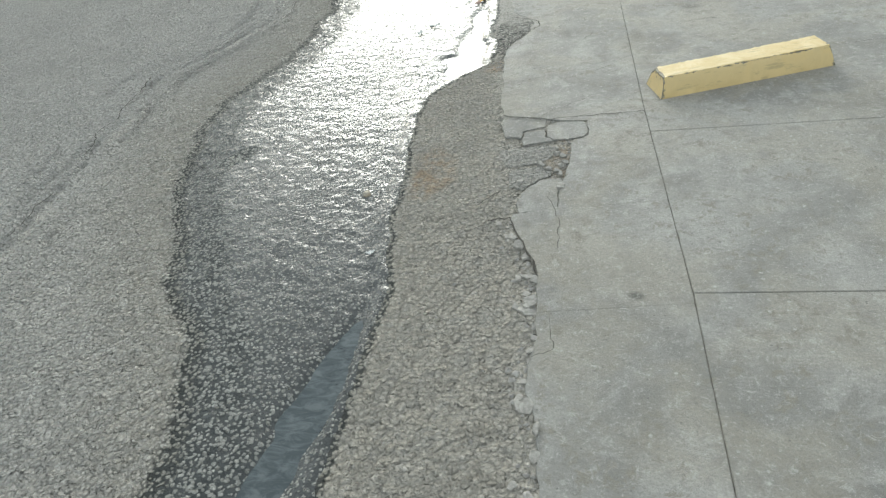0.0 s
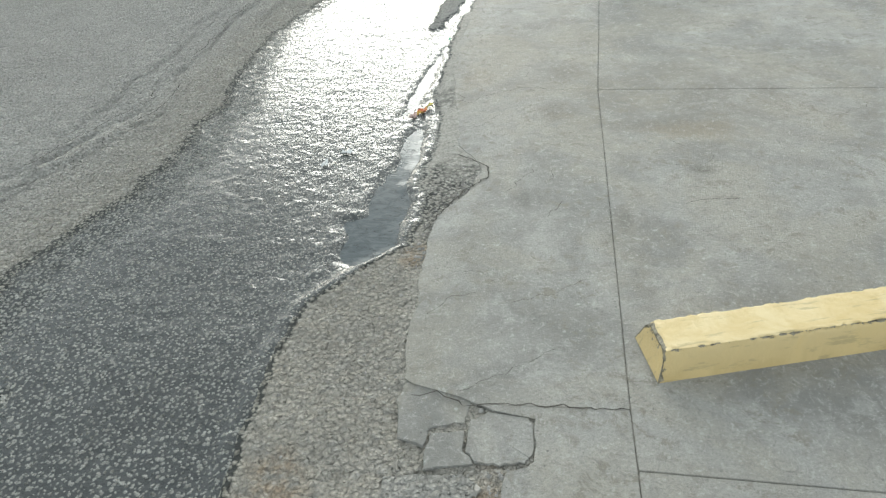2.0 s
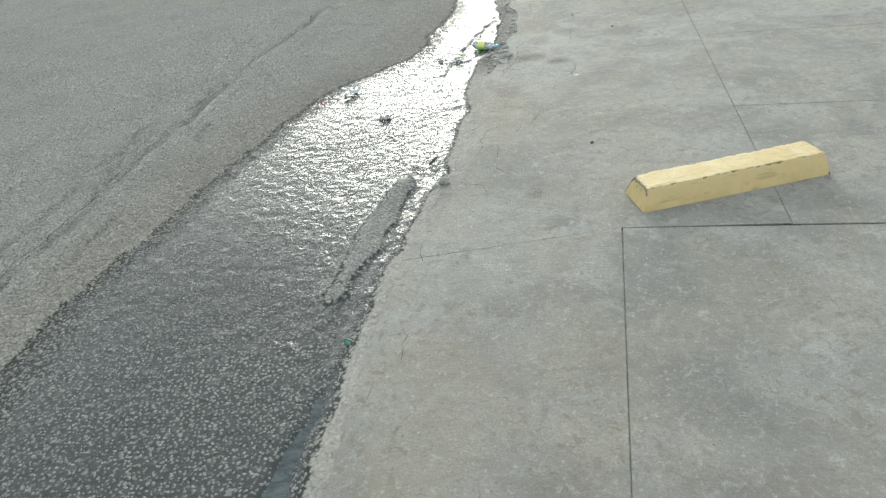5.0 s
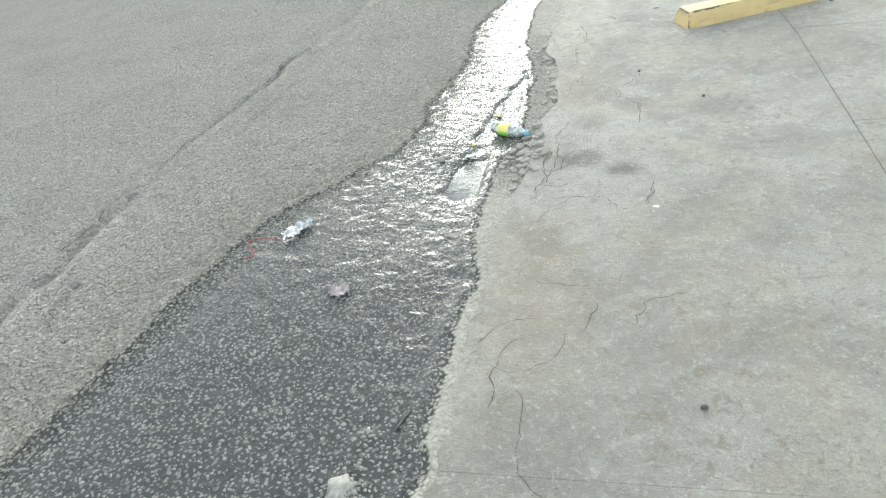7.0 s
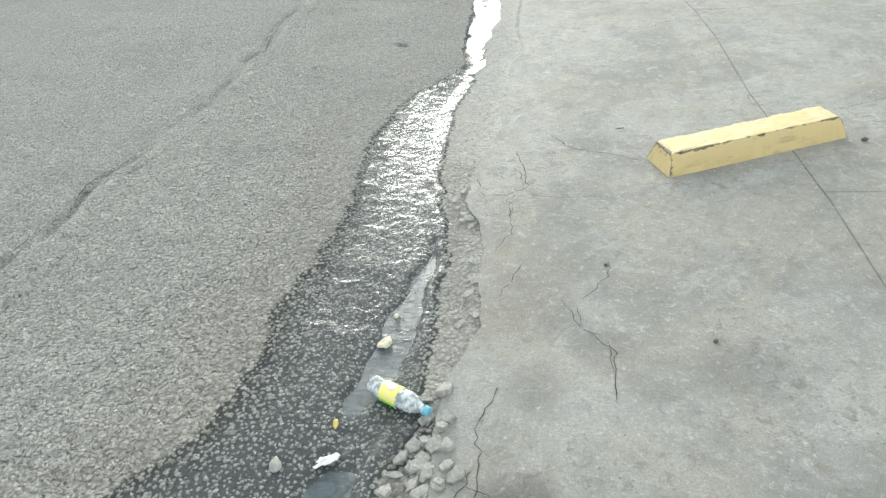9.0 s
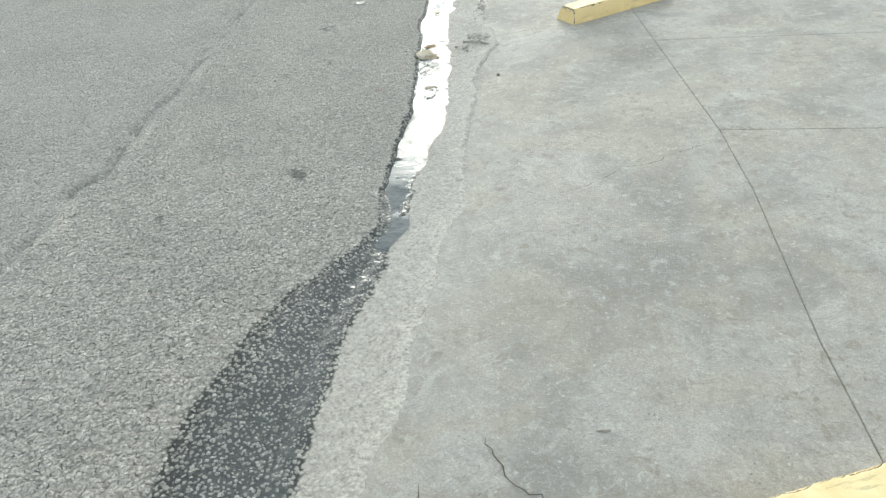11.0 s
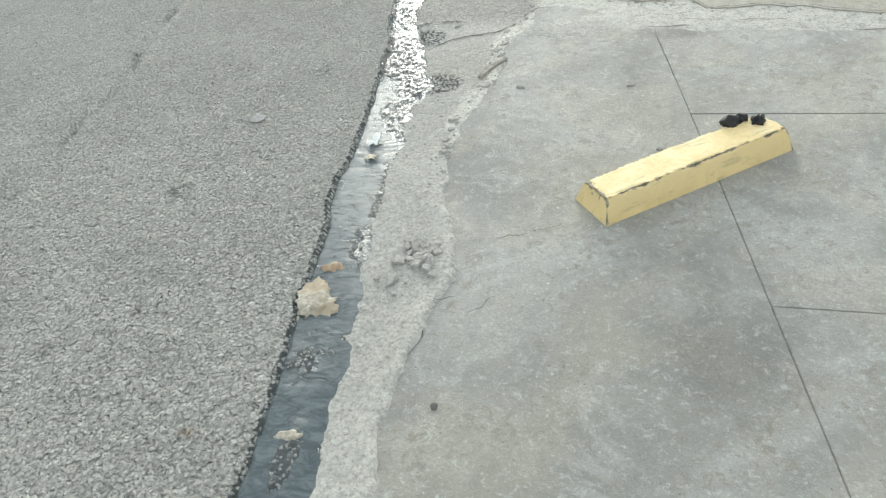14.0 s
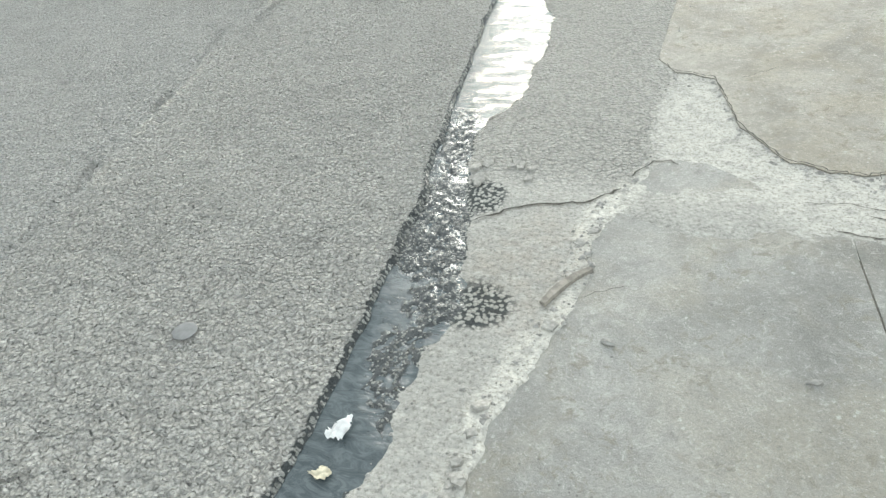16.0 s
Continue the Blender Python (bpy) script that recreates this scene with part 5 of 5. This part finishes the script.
sheet_scrap("bag_label", (-0.655, 8.125), (0.045, 0.085), 15, WHITE, "plain white sticker", "", -28, 0.1, z=ground_z(-0.655, 8.125) + 0.014).parent = bag
tagged(bag, "crumpled clear plastic bag with a white sticker beside the puddle", "litter")
sheet_scrap("cloth_scrap", (-0.31, 7.77), (0.11, 0.09), 15, PINK, "faded pink crumpled cloth lying in shallow water", "litter", 30, 0.2)
thread = bpy.data.curves.new("thread", "CURVE")
thread.dimensions, thread.bevel_depth, thread.bevel_resolution = "3D", 0.0028, 2
line = thread.splines.new("NURBS")
THREAD = [(-0.697, 8.112), (-0.766, 8.128), (-0.818, 8.125), (-0.851, 8.106), (-0.820, 8.059), (-0.772, 8.017), (-0.781, 7.982), (-0.820, 7.978)]
line.points.add(len(THREAD) - 1)
for p_, (x, y) in zip(line.points, THREAD):
    p_.co = (x, y, ground_z(x, y) + 0.006, 1)
line.use_endpoint_u, line.order_u = True, 3
thread.materials.append(RED)
tagged(new("thread", thread), "dull red curled thread lying on the asphalt", "thread")
lump("leaf", (0.0, 8.96), (0.009, 0.02, 0.005), 16, LEAFY, "small yellow leaf on wet asphalt", "leaf", 10)
sheet_scrap("plastic_wrapper", (0.015, 8.83), (0.12, 0.05), 17, WHITE, "crumpled clear and white wrapper by the puddle", "litter", 35, 0.3)
lump("stone", (-0.13, 8.8), (0.018, 0.026, 0.014), 18, CEMENT, "pale round pebble on wet asphalt", "stone", 20)
lump("foam_piece", (0.08, 9.31), (0.018, 0.026, 0.009), 19, CREAM, "pale broken foam piece at the water's edge", "litter", -30, 0.6, sharp=True)
lump("foam_piece", (0.09, 9.45), (0.01, 0.012, 0.008), 20, CREAM, "small pale foam crumb on wet asphalt", "litter", 0, 0.5)
lump("stone", (0.21, 6.88), (0.03, 0.03, 0.02), 22, GREY_STONE, "grey broken stone at the pavement edge", "stone", 10, sharp=True)
lump("stone", (0.17, 6.84), (0.022, 0.02, 0.015), 24, GREY_STONE, "grey broken stone at the pavement edge", "stone", 50, sharp=True)
lump("cement_patch", (-0.02, 6.93), (0.035, 0.04, 0.007), 26, CEMENT, "low pale cement patch showing above the water", "cement patch", 0, 0.5, sub=3)
sheet_scrap("plastic_scrap", (-0.06, 14.88), (0.06, 0.12), 28, WHITE, "torn white plastic scrap floating in the gutter water", "litter", -28, 0.4, z=-0.013)
sheet_scrap("plastic_scrap", (-0.05, 14.745), (0.08, 0.05), 29, CREAM, "small cream wrapper scrap floating in the gutter water", "litter", 10, 0.25, z=-0.013)
lump("rock", (0.0, 13.85), (0.075, 0.09, 0.024), 31, SAND, "flat sandy rock lying in the gutter water", "rock", 20, 0.5, z=-0.03, sub=4)
lump("rock", (0.01, 14.03), (0.05, 0.035, 0.02), 32, RUSTY, "rust-stained rock lying in the gutter water", "rock", 10, 0.4, z=-0.03, sub=3)
lump("rock", (0.1, 13.33), (0.05, 0.022, 0.018), 33, SAND, "tan stone sticking out of the gutter water", "rock", 15, 0.5, z=-0.03, sub=3)
lump("rock", (0.05, 12.46), (0.045, 0.02, 0.03), 34, TARRY, "dark wet stone at the asphalt edge", "rock", 5, 0.4, z=-0.04)
lump("rubber_lump", (1.43, 14.82), (0.038, 0.024, 0.022), 35, BLACK, "black torn rubber lump resting on the wheel stop", "rubber lump", 25, 0.5, z=0.094, sub=3)
lump("rubber_lump", (1.475, 14.85), (0.022, 0.018, 0.018), 36, BLACK, "black torn rubber lump resting on the wheel stop", "rubber lump", 0, 0.5, z=0.094, sub=3)
lump("rubber_lump", (1.53, 14.83), (0.03, 0.018, 0.02), 37, BLACK, "small black rubber lump on the wheel stop", "rubber lump", 50, 0.8, z=0.094, sub=3)
lump("metal_disc", (-0.72, 15.07), (0.042, 0.04, 0.002), 40, plain("dull_metal", (0.19, 0.19, 0.187), 0.6, 0.15), "flat dull grey disc lying on the asphalt", "disc", 0, 0.06, sub=3, z=0.0158)
lump("stone", (0.93, 7.254), (0.01, 0.009, 0.007), 41, TARRY, "small dark stone on the pavement", "stone")
lump("stone", (0.55, 15.35), (0.022, 0.01, 0.007), 42, GREY_STONE, "small flat stone chip on the pavement", "stone", -10, sharp=True)
lump("stone", (1.07, 15.34), (0.02, 0.009, 0.006), 43, GREY_STONE, "small flat stone chip on the pavement", "stone", 20, sharp=True)
lump("stone", (1.18, 14.79), (0.02, 0.012, 0.008), 44, GREY_STONE, "small stone chip beside the wheel stop", "stone", 0, sharp=True)
lump("stone", (0.87, 14.08), (0.009, 0.007, 0.003), 45, CEMENT, "small white chip on the pavement", "stone")
lump("stone", (1.18, 14.19), (0.016, 0.007, 0.003), 46, CEMENT, "small white chip on the pavement", "stone", 30)
lump("stone", (0.5, 13.46), (0.01, 0.013, 0.005), 47, TARRY, "small dark stone on the pavement", "stone")
lump("leaf", (0.96, 10.83), (0.02, 0.004, 0.003), 48, BARK, "small curled dry leaf on the pavement", "leaf", 10, 0.5)
lump("stone", (0.82, 9.7), (0.008, 0.008, 0.006), 49, TARRY, "small dark stone on the pavement", "stone")
lump("stone", (1.12, 9.3), (0.008, 0.008, 0.006), 50, TARRY, "small dark stone on the pavement", "stone")
sheet_scrap("paper_scrap", (0.85, 8.27), (0.04, 0.018), 51, WHITE, "small white paper scrap on the pavement", "litter", 0, 0.2)
lump("stone", (1.98, 10.6), (0.014, 0.01, 0.01), 52, TARRY, "small dark stone beside the wheel stop", "stone")


stick((0.335, 15.46), (0.445, 15.65), 0.032, 0.012, BARK, "grey weathered wood splinter on the broken slab edge", 1)
stick((0.08, 7.14), (0.14, 7.26), 0.008, 0.007, TARRY, "thin dark twig at the water's edge", 2, "twig")


# ---- broken concrete pieces and crumbs ----
def chunk(at, size, turn, seed, tilt, group, label, h=0.02, z=None):
    """A flat angular piece with a broken outline."""
    rnd = random.Random(seed)
    n = rnd.choice((4, 5, 5, 6))
    ring = []
    for i in range(n):
        a = 2 * math.pi * (i + rnd.uniform(-0.25, 0.25)) / n
        ring.append((math.cos(a) * size[0] * rnd.uniform(0.85, 1.15), math.sin(a) * size[1] * rnd.uniform(0.85, 1.15)))
    bm = bmesh.new()
    lo = [bm.verts.new((x, y, 0)) for x, y in ring]
    mi = [bm.verts.new((x * 0.98, y * 0.98, h * 0.8)) for x, y in ring]
    hi = [bm.verts.new((x * 0.88, y * 0.88, h * rnd.uniform(0.92, 1.05))) for x, y in ring]
    bm.faces.new(list(reversed(lo)))
    bm.faces.new(hi)
    for a, b in ((lo, mi), (mi, hi)):
        for i in range(n):
            bm.faces.new((a[i], a[(i + 1) % n], b[(i + 1) % n], b[i]))
    ob = part("concrete_piece", bm, BROKEN, smooth_faces=False)
    ob.matrix_world = pose(at[0], at[1], (ground_z(*at) if z is None else z) - 0.002, tilt * rnd.uniform(-1, 1), tilt * rnd.uniform(-1, 1), turn)
    return tagged(ob, label, "concrete piece", group)


rnd = random.Random(7)
for k in range(28):
    a = (0.335 + rnd.gauss(0, 0.045), 14.1 + rnd.gauss(0, 0.05))
    chunk(a, (rnd.uniform(0.016, 0.042), rnd.uniform(0.012, 0.028)), rnd.uniform(0, 180), 200 + k, 24, "broken pieces heaped at the slab edge", "grey angular broken concrete piece in a small heap", rnd.uniform(0.013, 0.026))
for k, (x, y, sx_, sy_) in enumerate(((0.24, 13.98, 0.018, 0.014), (0.19, 13.97, 0.01, 0.01), (0.27, 13.9, 0.008, 0.008))):
    chunk((x, y), (sx_, sy_), 20 * k, 240 + k, 5, "loose pieces on the gutter strip", "small pale concrete crumb", 0.018)


def plate(points, seed, mat, top=-0.0065):
    """A flat broken slab piece with ragged sides, bedded in the strip."""
    rnd_ = random.Random(seed)
    ring = []
    for (ax, ay), (bx2, by2) in zip(points, points[1:] + points[:1]):
        for q in range(4):
            t = q / 4
            ring.append((ax + (bx2 - ax) * t + rnd_.gauss(0, 0.0022), ay + (by2 - ay) * t + rnd_.gauss(0, 0.0022)))
    cx, cy = sum(p[0] for p in points) / len(points), sum(p[1] for p in points) / len(points)
    bm = bmesh.new()
    hi = [bm.verts.new((cx + (x - cx) * 0.975, cy + (y - cy) * 0.975, top + rnd_.gauss(0, 0.0007))) for x, y in ring]
    mi = [bm.verts.new((x, y, top - 0.005)) for x, y in ring]
    lo = [bm.verts.new((x, y, top - 0.03)) for x, y in ring]
    mid_v = bm.verts.new((cx, cy, top + 0.001))
    n = len(ring)
    for k in range(n):
        q = (k + 1) % n
        bm.faces.new((hi[k], hi[q], mid_v))
        bm.faces.new((hi[k], mi[k], mi[q], hi[q]))
        bm.faces.new((mi[k], lo[k], lo[q], mi[q]))
    bmesh.ops.recalc_face_normals(bm, faces=bm.faces)
    ob = part("concrete_piece", bm, mat, smooth_faces=False)
    return tagged(ob, "cracked flat concrete piece at the broken slab corner", "concrete piece", "broken slab corner pieces")


CORNER_PIECES = [
    ([(0.548, 2.53), (0.548, 2.415), (0.577, 2.392), (0.645, 2.387), (0.712, 2.401), (0.731, 2.42), (0.731, 2.53), (0.716, 2.556), (0.6, 2.563)], -0.003),
    ([(0.322, 2.592), (0.349, 2.451), (0.427, 2.431), (0.432, 2.494), (0.532, 2.522), (0.545, 2.59), (0.521, 2.63), (0.44, 2.66), (0.335, 2.675)], -0.005),
    ([(0.435, 2.418), (0.436, 2.357), (0.576, 2.386), (0.54, 2.425), (0.535, 2.494), (0.441, 2.478)], -0.005),
    ([(0.345, 2.245), (0.383, 2.171), (0.445, 2.183), (0.527, 2.193), (0.578, 2.253), (0.587, 2.334), (0.544, 2.355), (0.44, 2.341), (0.332, 2.33)], -0.009),
    ([(0.436, 1.877), (0.449, 1.8), (0.557, 1.812), (0.6, 1.82), (0.602, 1.927), (0.618, 2.022), (0.614, 2.05), (0.522, 2.04), (0.458, 1.956)], -0.002),
    ([(0.388, 2.131), (0.398, 2.013), (0.457, 1.981), (0.512, 2.046), (0.57, 2.085), (0.579, 2.123), (0.523, 2.163), (0.436, 2.158)], -0.009)]
for k, (pts, top) in enumerate(CORNER_PIECES):
    plate(pts, 260 + k, CONCRETE if top > -0.007 else STRIP, top)
for k, (x, y) in enumerate(((0.525, 2.177), (0.589, 2.118), (0.614, 2.155), (0.61, 2.085), (0.632, 2.18), (0.598, 2.26), (0.44, 2.04), (0.59, 2.303), (0.62, 2.24), (0.56, 2.14))):
    chunk((x, y), (0.018, 0.013), 40 * k, 280 + k, 22, "loose pieces in the broken corner", "small angular concrete rubble piece", 0.019)
for k in range(10):
    a = (-0.1 + rnd.uniform(-0.08, 0.22), 16.15 + rnd.uniform(-0.1, 0.1))
    chunk(a, (rnd.uniform(0.015, 0.04), rnd.uniform(0.012, 0.03)), rnd.uniform(0, 180), 320 + k, 8, "broken pieces beside the gutter", "dark broken concrete piece beside the gutter", 0.018)

rnd = random.Random(17)
for k in range(34):
    y = rnd.uniform(0.4, 2.05)
    a = (broken(y) - abs(rnd.gauss(0, 0.03)) + 0.004, y)
    chunk(a, (rnd.uniform(0.012, 0.032), rnd.uniform(0.01, 0.03)), rnd.uniform(0, 180), 350 + k, 10, "broken pieces along the slab edge", "angular broken concrete piece along the slab edge", rnd.uniform(0.006, 0.015))
for k in range(36):
    y = rnd.choice((rnd.uniform(9.25, 10.3), rnd.uniform(8.45, 9.0), rnd.uniform(14.7, 15.9)))
    a = (broken(y) - abs(rnd.gauss(0, 0.035)) - 0.006, y)
    chunk(a, (rnd.uniform(0.012, 0.034), rnd.uniform(0.01, 0.026)), rnd.uniform(0, 180), 420 + k, 14, "broken pieces along the slab edge", "angular broken concrete piece along the slab edge", rnd.uniform(0.008, 0.018))
for k in range(30):
    a = (0.285 + rnd.gauss(0, 0.05), 8.8 + rnd.gauss(0, 0.11))
    chunk(a, (rnd.uniform(0.014, 0.034), rnd.uniform(0.012, 0.024)), rnd.uniform(0, 180), 480 + k, 16, "broken pieces beside the bottle", "damp grey broken concrete piece beside the bottle", rnd.uniform(0.01, 0.02))
# crumbs along the broken edge
base_v = [(1, 0, 0), (-1, 0, 0), (0, 1, 0), (0, -1, 0), (0, 0, 1), (0, 0, -0.4)]
base_f = [(0, 2, 4), (2, 1, 4), (1, 3, 4), (3, 0, 4), (2, 0, 5), (1, 2, 5), (3, 1, 5), (0, 3, 5)]
cv, cf = [], []
rnd = random.Random(11)
for k in range(2600):
    y = rnd.uniform(0.4, 18.0)
    e, s = float(np.interp(y, rows_y, E_Y)), broken(y)
    if rnd.random() < 0.55:
        x = s - abs(rnd.gauss(0, 0.05))
    else:
        x = rnd.uniform(e - 0.03, s + 0.01)
    r = 0.0025 + 0.006 * rnd.random() ** 3
    z = ground_z(min(x, s - 0.002), y) + 0.4 * r
    th = rnd.uniform(0, 6.28)
    n0 = len(cv)
    for bx, by, bz in base_v:
        f_ = r * rnd.uniform(0.7, 1.3)
        cv.append((x + f_ * (bx * math.cos(th) - by * math.sin(th)), y + f_ * (bx * math.sin(th) + by * math.cos(th)), z + 0.8 * f_ * bz))
    cf += [tuple(n0 + i for i in f) for f in base_f]
for k in range(620):
    y = rnd.choice((rnd.uniform(0.4, 2.8), rnd.uniform(3.2, 5.0), rnd.uniform(8.4, 10.8), rnd.uniform(13.6, 16.4)))
    s = broken(y)
    x = s - abs(rnd.gauss(0, 0.035)) + 0.006
    r = 0.005 + 0.009 * rnd.random() ** 2
    z = ground_z(min(x, s - 0.002), y) + 0.2 * r
    th = rnd.uniform(0, 6.28)
    n0 = len(cv)
    for bx, by, bz in base_v:
        f_ = r * rnd.uniform(0.6, 1.4)
        cv.append((x + f_ * (bx * math.cos(th) - by * math.sin(th)), y + f_ * (bx * math.sin(th) + by * math.cos(th)), z + 0.6 * f_ * bz))
    cf += [tuple(n0 + i for i in f) for f in base_f]
for k in range(700):
    x, y = rnd.uniform(0.3, 3.0), rnd.uniform(0.4, 16)
    if x < broken(y) + 0.02:
        continue
    r = 0.0015 + 0.003 * rnd.random() ** 3
    th = rnd.uniform(0, 6.28)
    n0 = len(cv)
    for bx, by, bz in base_v:
        f_ = r * rnd.uniform(0.7, 1.3)
        cv.append((x + f_ * (bx * math.cos(th) - by * math.sin(th)), y + f_ * (bx * math.sin(th) + by * math.cos(th)), 0.4 * r + 0.8 * f_ * bz))
    cf += [tuple(n0 + i for i in f) for f in base_f]
for k in range(420):
    x = rnd.uniform(0.46, 3.2)
    y = near_side(x) - abs(rnd.gauss(0, 0.05)) + 0.01
    r = 0.003 + 0.011 * rnd.random() ** 2
    th = rnd.uniform(0, 6.28)
    n0 = len(cv)
    for bx, by, bz in base_v:
        f_ = r * rnd.uniform(0.6, 1.4)
        cv.append((x + f_ * (bx * math.cos(th) - by * math.sin(th)), y + f_ * (bx * math.sin(th) + by * math.cos(th)), -0.001 + 0.5 * f_ * bz))
    cf += [tuple(n0 + i for i in f) for f in base_f]
me = bpy.data.meshes.new("gravel")
me.from_pydata(cv, [], cf)
me.materials.append(GREY_STONE)
tagged(new("gravel", me), "loose grit and small stones along the broken edge", "gravel", kind="stuff")
